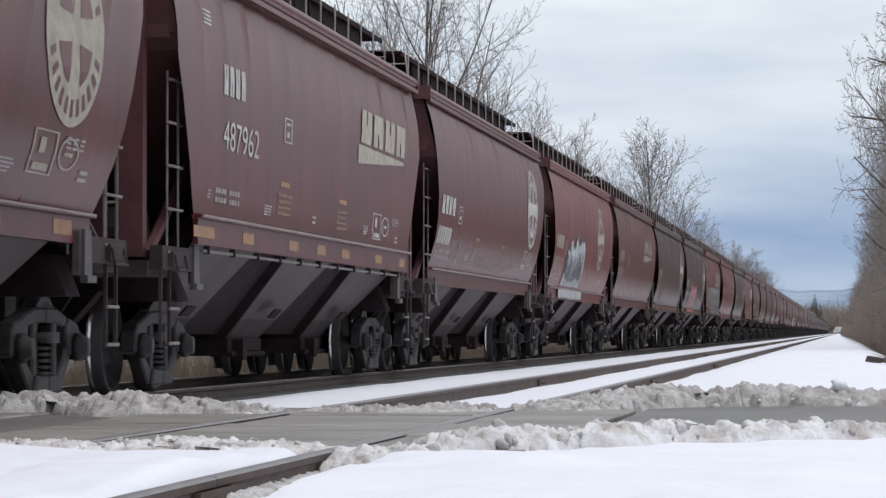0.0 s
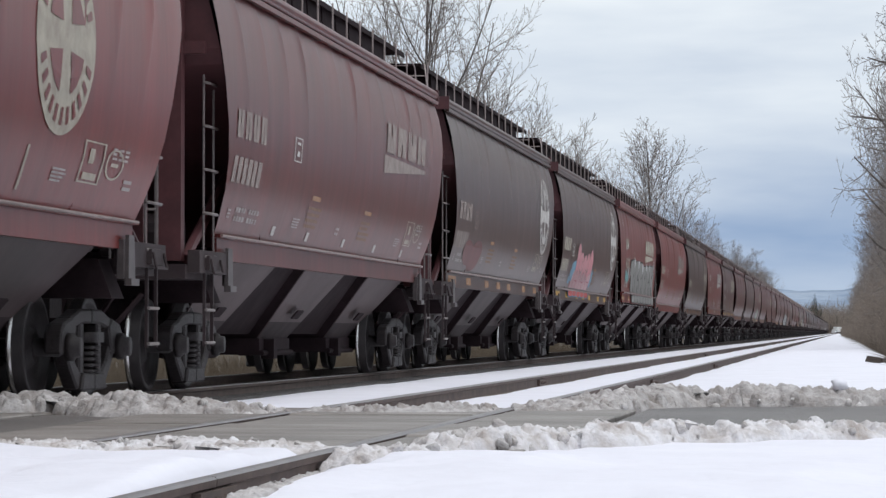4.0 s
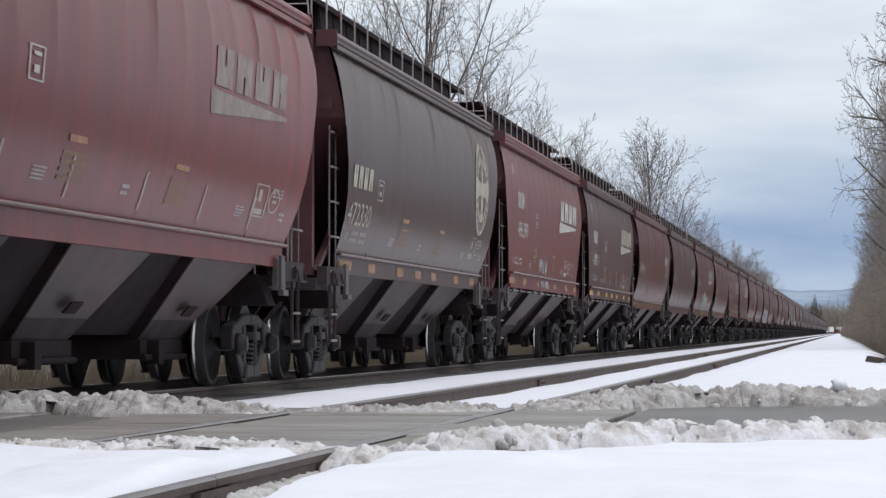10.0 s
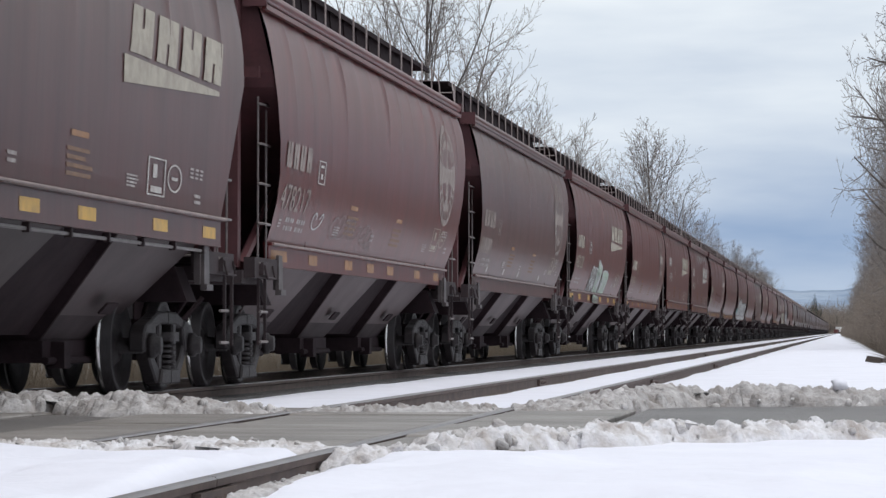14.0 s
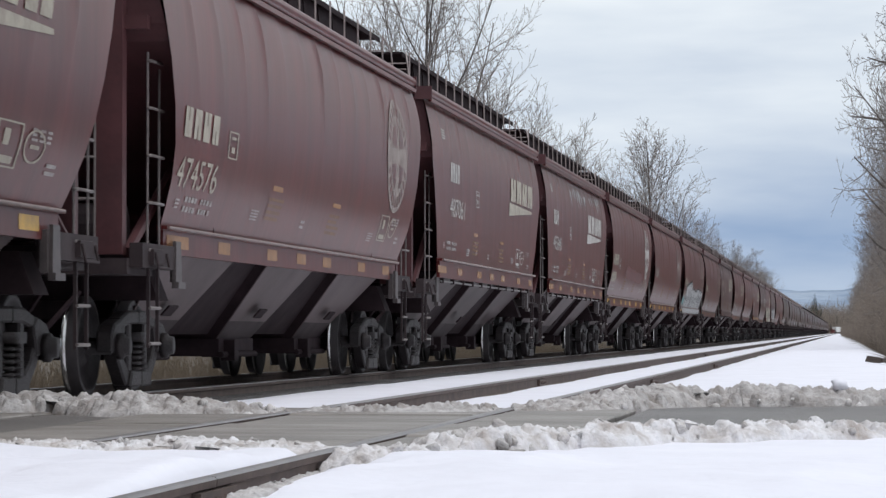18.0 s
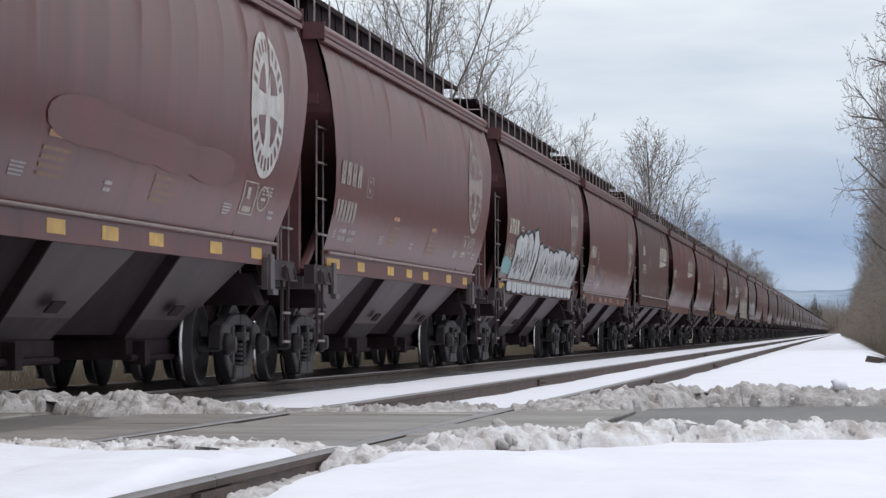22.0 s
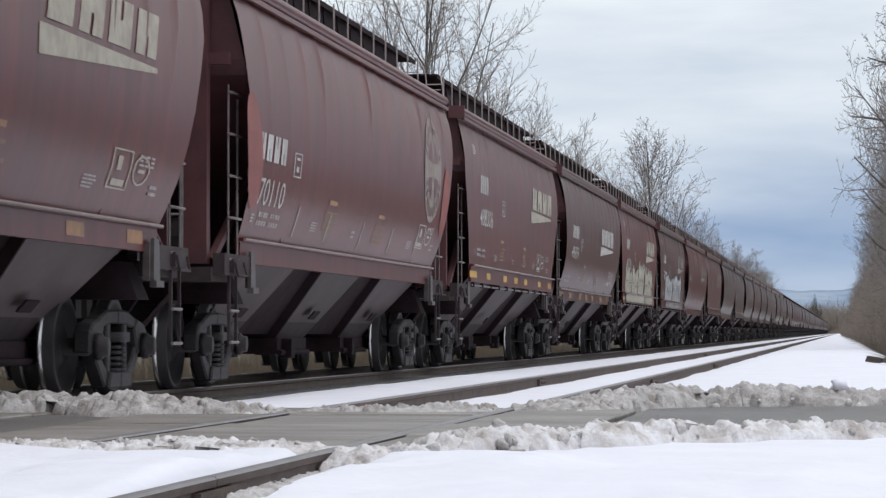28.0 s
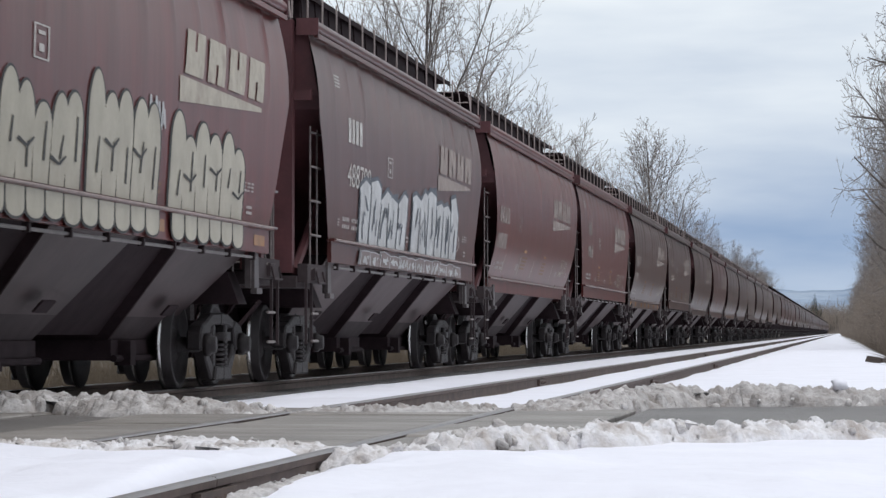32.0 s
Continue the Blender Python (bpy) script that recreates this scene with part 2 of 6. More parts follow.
# ---------------------------------------------------------------- hopper cars
# half width against height; "round" cars have bowed sides, "flat" cars nearly plain ones
PROFILE = {
    "round": [(1.31, 1.325), (1.52, 1.34), (1.56, 1.355), (1.75, 1.425), (2.0, 1.505), (2.3, 1.565), (2.65, 1.60), (3.05, 1.61), (3.35, 1.60), (3.6, 1.572), (3.8, 1.53), (3.95, 1.482), (4.07, 1.432), (4.14, 1.405)],
    "flat": [(1.42, 1.475), (1.66, 1.475), (1.70, 1.49), (1.9, 1.50), (2.2, 1.52), (2.5, 1.53), (2.8, 1.54), (3.1, 1.545), (3.4, 1.534), (3.6, 1.510), (3.8, 1.472), (4.0, 1.424), (4.14, 1.388)],
}
# half length of the side sheet against height
LENGTH = {
    "round": [(1.31, 7.28), (1.60, 7.39), (2.2, 7.62), (2.9, 7.95), (3.3, 8.18), (3.5, 8.26), (4.14, 8.28)],
    "flat": [(1.42, 6.95), (1.70, 7.05), (2.4, 7.48), (2.9, 7.80), (2.98, 7.95), (4.14, 7.98)],
}
END = {"round": 8.28, "flat": 7.98}
TRUCK = {"round": 7.0, "flat": 6.6}
SILL = {"round": (1.31, 1.54), "flat": (1.42, 1.68)}


def side_x(kind, z):
    return interp(z, PROFILE[kind])


def body_mesh(kind):
    """Side sheets with welded panels that bulge a little, and the cambered roof."""
    bm = bmesh.new()
    panels = 14
    zs = [z for z, _ in PROFILE[kind] if z >= SILL[kind][1] - 0.03]
    steps = (0.0, 0.045, 0.10, 0.35, 0.70, 0.955)
    prof = [(side_x(kind, z), z, interp(z, LENGTH[kind])) for z in zs]
    roof = [(1.315, 4.22), (1.0, 4.32), (0.6, 4.38), (0.0, 4.41)]
    full = prof + [(x, z, END[kind]) for x, z in roof]
    ring = full + [(-x, z, l) for x, z, l in reversed(full[:-1])]
    rows = []
    rnd = random.Random(3 if kind == "round" else 8)
    stations = [((p + q) / panels, q, p) for p in range(panels) for q in steps] + [(1.0, 0.0, 0)]
    ridge = [0.0] + [rnd.choice((0.5, 1.0, 1.5, 2.2)) for _ in range(panels - 1)]
    dent = [rnd.uniform(0.3, 1.0) for _ in range(panels)]
    for f, q, p in stations:
        row = []
        for x, z, l in ring:
            foot, rise = (2.75, 0.9) if kind == "round" else (3.0, 0.8)
            high = max(0.0, min(1.0, (z - foot) / rise)) * max(0.0, min(1.0, (4.16 - z) / 0.08))
            low = max(0.0, min(1.0, (z - 2.0) / 1.2)) * max(0.0, min(1.0, (4.16 - z) / 0.08))
            wave = 0.010 * ridge[p] * high if q == 0.0 else (0.003 * ridge[p] * high if q in (0.045, 0.955) else -0.011 * dent[p] * low * (q == 0.35))
            s = 1 if x > 0 else -1
            row.append(bm.verts.new((x + (s * wave if abs(x) > 1.31 else 0), l * (2 * f - 1), z)))
        rows.append(row)
    for A, B in zip(rows, rows[1:]):
        for i in range(len(ring) - 1):
            bm.faces.new((A[i], A[i + 1], B[i + 1], B[i]))
    return bm


def ends_mesh(kind, sgn):
    """One end: upper bulkhead and the slope sheet that runs in over the truck."""
    bm = bmesh.new()
    b = END[kind] - 0.12
    pts = [(4.40, b), (4.15, b), (3.35, b), (3.2, b - 0.11), (1.75, b - 2.96), (1.5, b - 3.16)]
    rows = []
    for z, l in pts:
        hw = min(side_x(kind, min(max(z, 1.62), 4.14)) - 0.02, 1.6) if z < 4.2 else 0.55
        rows.append([bm.verts.new((hw, sgn * l, z)), bm.verts.new((0, sgn * (l + 0.02), z)), bm.verts.new((-hw, sgn * l, z))])
    for A, B in zip(rows, rows[1:]):
        for i in range(2):
            bm.faces.new((A[i], A[i + 1], B[i + 1], B[i]) if sgn < 0 else (B[i], B[i + 1], A[i + 1], A[i]))
    return bm


def bay_mesh(half_top0, half_bot, kind):
    """One hopper bay: four sheets that draw in to the outlet."""
    z1, z0 = SILL[kind][0] + 0.10, 0.50
    hw1, hw0 = side_x(kind, z1) - 0.06, 0.52
    bm = bmesh.new()
    top = [bm.verts.new((sx * hw1, y, z1)) for sx, y in ((1, -half_top0[0]), (1, half_top0[1]), (-1, half_top0[1]), (-1, -half_top0[0]))]
    bot = [bm.verts.new((sx * hw0, y, z0)) for sx, y in ((1, -half_bot), (1, half_bot), (-1, half_bot), (-1, -half_bot))]
    for i in range(4):
        bm.faces.new((top[i], top[(i + 1) % 4], bot[(i + 1) % 4], bot[i]))
    bm.faces.new(bot[::-1])
    bm.faces.new(top)
    return bm


def bay_side(tops, half_bot, kind, sx):
    """The pale sloping side sheet of a bay, 12 mm thick, 6 mm proud of it."""
    z1, z0 = SILL[kind][0] + 0.10, 0.50
    hw1, hw0 = side_x(kind, z1) - 0.06, 0.52
    bm = bmesh.new()
    f = 0.23
    zm, hm = z0 + (z1 - z0) * f, hw0 + (hw1 - hw0) * f
    ya, yb = -half_bot + (half_bot - tops[0]) * f, half_bot + (tops[1] - half_bot) * f
    rings = []
    for d in (0.0, 0.012):
        rings.append([bm.verts.new((sx * (hw + 0.006 + d), y, z)) for hw, y, z in ((hw1, -tops[0], z1), (hw1, tops[1], z1), (hm, yb, zm), (hw0, half_bot, z0), (hw0, -half_bot, z0), (hm, ya, zm))])
    A, B = rings
    for R in (A, B):
        bm.faces.new((R[0], R[1], R[2], R[5]))
        # the lowest strip of the sheet takes the second, darker material
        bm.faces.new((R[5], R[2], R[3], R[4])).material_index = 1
    for k in range(6):
        bm.faces.new((A[k], A[(k + 1) % 6], B[(k + 1) % 6], B[k]))
    bmesh.ops.recalc_face_normals(bm, faces=bm.faces[:])
    return bm


def wheel_mesh():
    bm = bmesh.new()
    for s in (1, -1):
        lathe(bm, [(s * a, r) for a, r in ((0.675, 0.30), (0.675, 0.482), (0.705, 0.485), (0.716, 0.459), (0.815, 0.453), (0.82, 0.40), (0.78, 0.385), (0.735, 0.20), (0.80, 0.14), (0.80, 0.09))], seg=32)
    tube(bm, (-1.02, 0, 0), (1.02, 0, 0), 0.08, seg=10)
    for f in bm.faces:
        r = [math.hypot(v.co.y, v.co.z) for v in f.verts]
        if min(r) > 0.455 and abs(f.calc_center_median().x) < 0.712:
            f.material_index = 1
    return bm


def frame_mesh():
    """A truck side frame: arched top, columns beside the springs, lower diagonals and bearing ends."""
    bm = bmesh.new()

    def plate(pts, x0=0.93, x1=1.07):
        A = [bm.verts.new((x0, y, z)) for y, z in pts]
        B = [bm.verts.new((x1, y, z)) for y, z in pts]
        made = [bm.faces.new(A), bm.faces.new(B[::-1])]
        n = len(pts)
        made += [bm.faces.new((A[k], B[k], B[(k + 1) % n], A[(k + 1) % n])) for k in range(n)]
        bmesh.ops.recalc_face_normals(bm, faces=made)

    for s in (1, -1):
        for pts, x1 in (([(0.0, 0.79), (0.0, 0.66), (0.30, 0.66), (0.60, 0.62), (0.70, 0.71), (0.40, 0.78)], 1.07),
                        ([(0.58, 0.63), (0.70, 0.71), (0.98, 0.66), (1.08, 0.58), (1.10, 0.40), (0.70, 0.39)], 1.085),
                        ([(0.24, 0.67), (0.38, 0.67), (0.38, 0.20), (0.24, 0.20)], 1.06),
                        ([(0.68, 0.48), (0.86, 0.42), (0.74, 0.30), (0.46, 0.09), (0.30, 0.09), (0.34, 0.22), (0.56, 0.34)], 1.065),
                        ([(0.0, 0.23), (0.0, 0.08), (0.44, 0.08), (0.36, 0.23)], 1.10)):
            plate([(s * y, z) for y, z in pts], 0.93, x1)
    bmesh.ops.bevel(bm, geom=bm.edges[:], offset=0.018, segments=1, affect="EDGES", clamp_overlap=True)
    return bm


def spring_mesh():
    bm = bmesh.new()
    for y in (-0.11, 0.11):
        for k in range(5):
            lathe_z(bm, (1.03, y, 0.245 + 0.052 * k), 0.075, 0.018)
    box(bm, (1.02, 0, 0.54), (0.22, 0.40, 0.09))
    return bm


def lathe_z(bm, c, R, r, seg=10):
    rings = []
    for i in range(seg):
        t = 2 * math.pi * i / seg
        o = Vector((math.cos(t), math.sin(t), 0))
        rings.append([bm.verts.new(Vector(c) + o * (R + r * math.cos(a)) + Vector((0, 0, r * math.sin(a)))) for a in (0, math.pi / 2, math.pi, 3 * math.pi / 2)])
    for i in range(seg):
        A, B = rings[i], rings[(i + 1) % seg]
        for k in range(4):
            bm.faces.new((A[k], A[(k + 1) % 4], B[(k + 1) % 4], B[k]))


def ladder_mesh(x, y0, y1, z0, z1, n, lean=0.0):
    """Two stringers and n rungs on the near face at half width x."""
    bm = bmesh.new()
    for y in (y0, y1):
        tube(bm, (x, y, z0), (x - lean, y, z1), 0.013, seg=5)
    for i in range(n):
        z = z0 + 0.12 + i * (z1 - z0 - 0.2) / (n - 1)
        tube(bm, (x + 0.02, y0, z), (x + 0.02, y1, z), 0.014, seg=5)
    return bm


WHEEL_PARTS = []


def hopper_car(kind):
    """One covered hopper car; its origin is on the rail top at mid-length. The camera sees the +x side."""
    car = new("hopper_car")
    tagged(car, "", "railcar", "cars of the grain train")
    s0, s1 = SILL[kind]
    end, ty = END[kind], TRUCK[kind]
    d = end - 8.28
    body = smooth(part("body", body_mesh(kind), PAINT["red"], car))
    hw = side_x(kind, s0)
    sl = interp(s0, LENGTH[kind])
    for sx, nm in ((1, "near"), (-1, "far")):
        bm = bmesh.new()
        box(bm, (sx * (hw + 0.012), 0, (s0 + s1) / 2), (0.05, 2 * sl, s1 - s0))
        box(bm, (sx * (hw + 0.035), 0, s1 + 0.01), (0.10, 2 * sl + 0.1, 0.035))
        part("side_sill", bm, PAINT["red"], car)
        # pale bead: the sky's highlight on the sill lip, put in as colour
        bm = bmesh.new()
        tube(bm, (sx * (hw + 0.086), -sl, s1 + 0.012), (sx * (hw + 0.086), sl, s1 + 0.012), 0.016, seg=8)
        part("sill_bead", bm, M_BEAD, car, "pale highlight painted along the sill edge")
        bm = bmesh.new()
        rows = []
        for y in (0.04 - end, end - 0.04):
            rows.append([bm.verts.new((sx * (1.462 + 0.066 * math.cos(a)), y, 4.165 + 0.07 * math.sin(a))) for a in [i * math.pi / 6 for i in range(12)]])
        for i in range(12):
            bm.faces.new((rows[0][i], rows[0][(i + 1) % 12], rows[1][(i + 1) % 12], rows[1][i]))
        bm.faces.new(rows[0])
        bm.faces.new(rows[1][::-1])
        box(bm, (sx * 1.50, 0, 4.045), (0.05, 2 * end - 0.06, 0.055))
        part("roof_rail", bm, PAINT["red"], car)
    # bays and what hangs below
    for y, tops in ((-4.75, (1.85, 1.45)), (0.0, (1.5, 1.5)), (4.75, (1.45, 1.85))):
        # near-black bay sheets hold the shade between the pale side sheets
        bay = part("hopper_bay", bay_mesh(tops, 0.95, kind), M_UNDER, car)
        bay.location.y = y
        part("side_sheet", bay_side(tops, 0.95, kind, 1), M_BAY, bay, "dusty sloping sheet, paled with painted snow sheen").data.materials.append(M_DARKSTEEL)
        # the far-side sheet gets a darker colour, so the gaps stay dark
        part("side_sheet", bay_side(tops, 0.95, kind, -1), M_END, bay).data.materials.append(M_DARKSTEEL)
        bm = bmesh.new()
        box(bm, (0, 0, 0.41), (1.15, 2.0, 0.20))
        for sx in (1, -1):
            box(bm, (sx * 0.62, -0.6, 0.38), (0.16, 0.22, 0.24))
            tube(bm, (sx * 0.60, -1.0, 0.33), (sx * 0.60, 1.0, 0.33), 0.035, seg=8)
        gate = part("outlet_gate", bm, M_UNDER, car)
        gate.location.y = y
        bm = bmesh.new()
        rx = side_x(kind, s0) * 0.5 + 0.30
        box(bm, (rx - 0.075, -0.15, 0.80), (0.02, 0.42, 0.13), Matrix.Rotation(radians(42), 3, "Y"))
        hatch = part("inspection_hatch", bm, M_UNDER, car)
        hatch.location.y = y
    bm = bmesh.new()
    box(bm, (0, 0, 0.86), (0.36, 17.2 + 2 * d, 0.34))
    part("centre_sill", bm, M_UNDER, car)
    # added dark prisms fill the gaps between bays, where shade lies
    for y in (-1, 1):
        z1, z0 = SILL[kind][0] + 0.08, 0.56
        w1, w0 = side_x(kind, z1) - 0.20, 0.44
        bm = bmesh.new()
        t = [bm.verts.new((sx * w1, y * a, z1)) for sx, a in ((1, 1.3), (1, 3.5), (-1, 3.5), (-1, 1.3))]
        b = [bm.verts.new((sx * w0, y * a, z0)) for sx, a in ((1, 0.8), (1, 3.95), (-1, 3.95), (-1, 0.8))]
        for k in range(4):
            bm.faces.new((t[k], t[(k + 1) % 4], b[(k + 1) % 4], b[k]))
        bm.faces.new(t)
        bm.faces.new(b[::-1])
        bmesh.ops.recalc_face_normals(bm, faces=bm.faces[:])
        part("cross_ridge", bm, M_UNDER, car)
    for e in (1, -1):
        part("end_sheet", ends_mesh(kind, e), M_END, car)
        bm = bmesh.new()
        box(bm, (0, e * (7.95 + d), 1.17), (2.60, 1.0, 0.14))
        part("end_platform", bm, M_DARKSTEEL, car)
        bm = bmesh.new()
        box(bm, (0, e * ty, 1.05), (2.6, 0.45, 0.34), taper=0.9)
        part("body_bolster", bm, M_UNDER, car)
        for sx in (1, -1):
            bm = bmesh.new()
            box(bm, (sx * 1.36, e * (7.6 + d), 1.27), (0.12, 1.5, 0.22))
            part("end_sill", bm, M_DARKSTEEL, car)
            bm = bmesh.new()
            box(bm, (sx * 1.375, e * (6.85 + d), 1.22), (0.06, 0.14, 0.34))
            box(bm, (sx * 1.42, e * (6.95 + d), 1.21), (0.04, 0.26, 0.44), taper=0.8)
            box(bm, (sx * 1.445, e * (6.95 + d), 1.02), (0.05, 0.30, 0.06))
            part("jacking_pad", bm, M_PLATE, car, "scuffed grey bracket plate")
            bm = bmesh.new()
            box(bm, (sx * 1.44, e * (7.85 + d), 1.26), (0.05, 0.5, 0.14))
            rod(bm, [(sx * 1.47, e * (7.62 + d), 1.30), (sx * 1.50, e * (7.62 + d), 1.16), (sx * 1.50, e * (8.06 + d), 1.16), (sx * 1.47, e * (8.06 + d), 1.30)], 0.013)
            part("corner_step", bm, M_DARKSTEEL, car)
        for sx in (1, -1):
            bm = bmesh.new()
            box(bm, (sx * 1.12, e * (8.30 + d), 2.75), (0.24, 0.16, 2.95))
            box(bm, (sx * 1.30, e * (8.25 + d), 3.35), (0.30, 0.10, 0.12))
            box(bm, (sx * 1.40, e * (8.265 + d), 4.15), (0.26, 0.04, 0.20))
            part("corner_post", bm, M_END, car)
        lx = 1.40
        zt = 3.0 if kind == "flat" else 3.1
        ladder = part("side_ladder", ladder_mesh(lx, e * (7.62 + d), e * (8.08 + d), 1.2, zt, 0), M_RUNG, car, "dusty steel ladder")
        for k in range(5):
            rung = part_of("rung", SHARED["rung"], M_RUNG, ladder)
            rung.location = (lx + 0.02, e * (7.85 + d), 1.32 + k * (zt - 1.4) / 4)
        bm = bmesh.new()
        for x in (0.55, 1.0):
            tube(bm, (x, e * (8.42 + d), 1.2), (x, e * (8.42 + d), 4.1), 0.012, seg=5)
        for k in range(8):
            z = 1.4 + k * 0.37
            tube(bm, (0.55, e * (8.44 + d), z), (1.0, e * (8.44 + d), z), 0.014, seg=5)
        part("end_ladder", bm, M_RUNG, car, "dusty steel ladder")
        bm = bmesh.new()
        for y in (7.68, 8.04):
            box(bm, (1.40, e * y, 0.82), (0.03, 0.03, 0.75))
        part("step_hanger", bm, M_DARKSTEEL, car)
        for z in (0.48, 0.80):
            bm = bmesh.new()
            tube(bm, (1.42, e * (7.66 + d), z), (1.42, e * (8.06 + d), z), 0.016, seg=5)
            part("sill_step", bm, M_RUNG, car)
        for sx in (1, -1):
            bm = bmesh.new()
            rod(bm, [(sx * 1.22, e * (8.12 + d), 1.3), (sx * 1.22, e * 6.0, 2.25)], 0.055, 6)
            part("slope_brace", bm, M_END, car)
        bm = bmesh.new()
        tube(bm, (0.25, e * (7.5 + d), 1.55), (1.05, e * (7.5 + d), 1.55), 0.22, seg=14)
        part("air_reservoir", bm, M_DARKSTEEL, car)
        bm = bmesh.new()
        box(bm, (0, e * (8.75 + d), 0.86), (0.20, 0.55, 0.22))
        box(bm, (0.05, e * (8.98 + d), 0.86), (0.28, 0.22, 0.30))
        part("coupler", bm, M_STEEL, car)
        bm = bmesh.new()
        rod(bm, [(0.9, e * (8.55 + d), 0.95), (0.5, e * (8.75 + d), 0.45), (0.2, e * 9.0, 0.62)], 0.025)
        part("air_hose", bm, M_UNDER, car)
    # roof: a walkway on thin posts over the hatch line, lower blocks at both ends
    bm = bmesh.new()
    for sx in (1, -1):
        box(bm, (sx * 0.72, 0, 4.775), (0.62, 2 * end - 0.6, 0.035))
        box(bm, (sx * 1.035, 0, 4.755), (0.02, 2 * end - 0.6, 0.07))
    for e in (1, -1):
        box(bm, (0, e * (end - 0.5), 4.775), (1.5, 0.4, 0.035))
    part("running_board", bm, M_BOARD, car)
    bm = bmesh.new()
    box(bm, (0, 0, 4.51), (2.0, 2 * end - 3.4, 0.48), taper=0.97)
    for k in range(13):
        box(bm, (0, (end - 1.9) * (k / 6 - 1), 4.53), (2.03, 0.07, 0.45), taper=0.97)
    part("hatch_cover", bm, M_BOARD, car)
    for e in (1, -1):
        bm = bmesh.new()
        box(bm, (0, e * (end - 0.98), 4.40), (1.9, 1.5, 0.22), taper=0.9)
        part("roof_end_block", bm, M_BOARD, car)
        bm = bmesh.new()
        for z in (4.53, 4.62) if kind == "flat" else (4.60,):
            tube(bm, (0.3, e * (end - 0.32), z), (1.1, e * (end - 0.32), z), 0.010, seg=5)
        rod(bm, [(1.1, e * (end - 0.32), 4.78), (1.16, e * (end - 0.02), 4.60), (1.2, e * (end - 0.02), 4.2)], 0.011)
        part("end_handrail", bm, M_POST, car, "pale thin roof handrail")
    for k in range(15):
        bk = part_of("board_bracket", SHARED["bracket"], M_POST, car)
        bk.location.y = (end - 0.55) * (k / 7 - 1)
    # a pipe on hangers under the sill of the flat-sided cars
    if kind == "flat":
        bm = bmesh.new()
        tube(bm, (hw - 0.02, -6.5, s0 - 0.05), (hw - 0.02, 6.5, s0 - 0.05), 0.017, seg=6)
        part("sill_pipe", bm, M_PIPE, car, "thin dusty pipe")
        bm = bmesh.new()
        for k in range(11):
            box(bm, (hw - 0.015, -6.3 + k * 1.26, s0 - 0.04), (0.06, 0.045, 0.08))
        part("pipe_hanger", bm, M_DARKSTEEL, car)["kind"] = "stuff"
    # trucks
    for y in (-ty, ty):
        bm = bmesh.new()
        box(bm, (0, y, 0.60), (1.9, 0.34, 0.22))
        for s in (1, -1):
            box(bm, (0, y + s * 0.42, 0.40), (1.7, 0.06, 0.14))
        part("truck_bolster", bm, M_UNDER, car)
        for sx in (1, -1):
            fr = part_of("side_frame", SHARED["frame"], M_STEEL, car)
            fr.location, fr.rotation_euler = (0, y, 0), (0, 0, 0 if sx > 0 else math.pi)
            sp = part_of("spring", SHARED["spring"], M_STEEL, fr)
            for s in (1, -1):
                cap = part_of("bearing_cap", SHARED["cap"], M_STEEL, fr)
                cap.location.y = 0.89 * s
        for s in (1, -1):
            ws = part_of("wheelset", SHARED["wheel"], M_STEEL, car)
            ws.matrix_parent_inverse = Matrix.Translation((0, y + 0.89 * s, 0.457))
            WHEEL_PARTS.append(ws)
    return car


SHARED = {}


def share(key, bm, soft=False):
    me = bpy.data.meshes.new(key if isinstance(key, str) else key[0])
    bm.normal_update()
    bm.to_mesh(me)
    bm.free()
    if soft:
        for p in me.polygons:
            p.use_smooth = True
    SHARED[key] = me


share("wheel", wheel_mesh(), True)
SHARED["wheel"].materials.append(M_STEEL)
SHARED["wheel"].materials.append(M_TREAD)
share("frame", frame_mesh())
share("spring", spring_mesh(), True)


def cap_mesh():
    bm = bmesh.new()
    lathe(bm, [(1.08, 0.12), (1.14, 0.12), (1.16, 0.09), (1.20, 0.085)], seg=12, centre=(0, 0, 0.457))
    return bm


share("cap", cap_mesh(), True)
bm = bmesh.new()
rod(bm, [(-0.02, -0.26, 0), (0.02, -0.23, 0), (0.02, 0.23, 0), (-0.02, 0.26, 0)], 0.015, 6)
share("rung", bm, True)
bm = bmesh.new()
tube(bm, (1.115, 0, 4.80), (1.115, 0, 4.24), 0.0125, seg=5)
share("bracket", bm)

# ---------------------------------------------------------------- painted marks on the sides
def conform(bm, kind, lift):
    """Bends flat (y, z) shapes, drawn at x = 0, round the near side of a car."""
    for z, _ in PROFILE[kind]:
        bmesh.ops.bisect_plane(bm, geom=bm.verts[:] + bm.edges[:] + bm.faces[:], plane_co=(0, 0, z), plane_no=(0, 0, 1))
    for v in bm.verts:
        v.co.x = side_x(kind, v.co.z) + lift + v.co.x
        if v.co.z < SILL[kind][1] + 0.03:
            v.co.x += 0.055 if v.co.z < SILL[kind][1] - 0.005 else 0.09
    return bm


def poly(bm, pts, up=0.0, slot=0):
    f = bm.faces.new([bm.verts.new((up, y, z)) for y, z in pts])
    f.normal_update()
    if f.normal.x < 0:
        f.normal_flip()
    f.material_index = slot
    return f


def quad(bm, y0, y1, z0, z1, up=0.0, slot=0, lean=0.0):
    return poly(bm, [(y0, z0), (y1, z0), (y1 + lean, z1), (y0 + lean, z1)], up, slot)


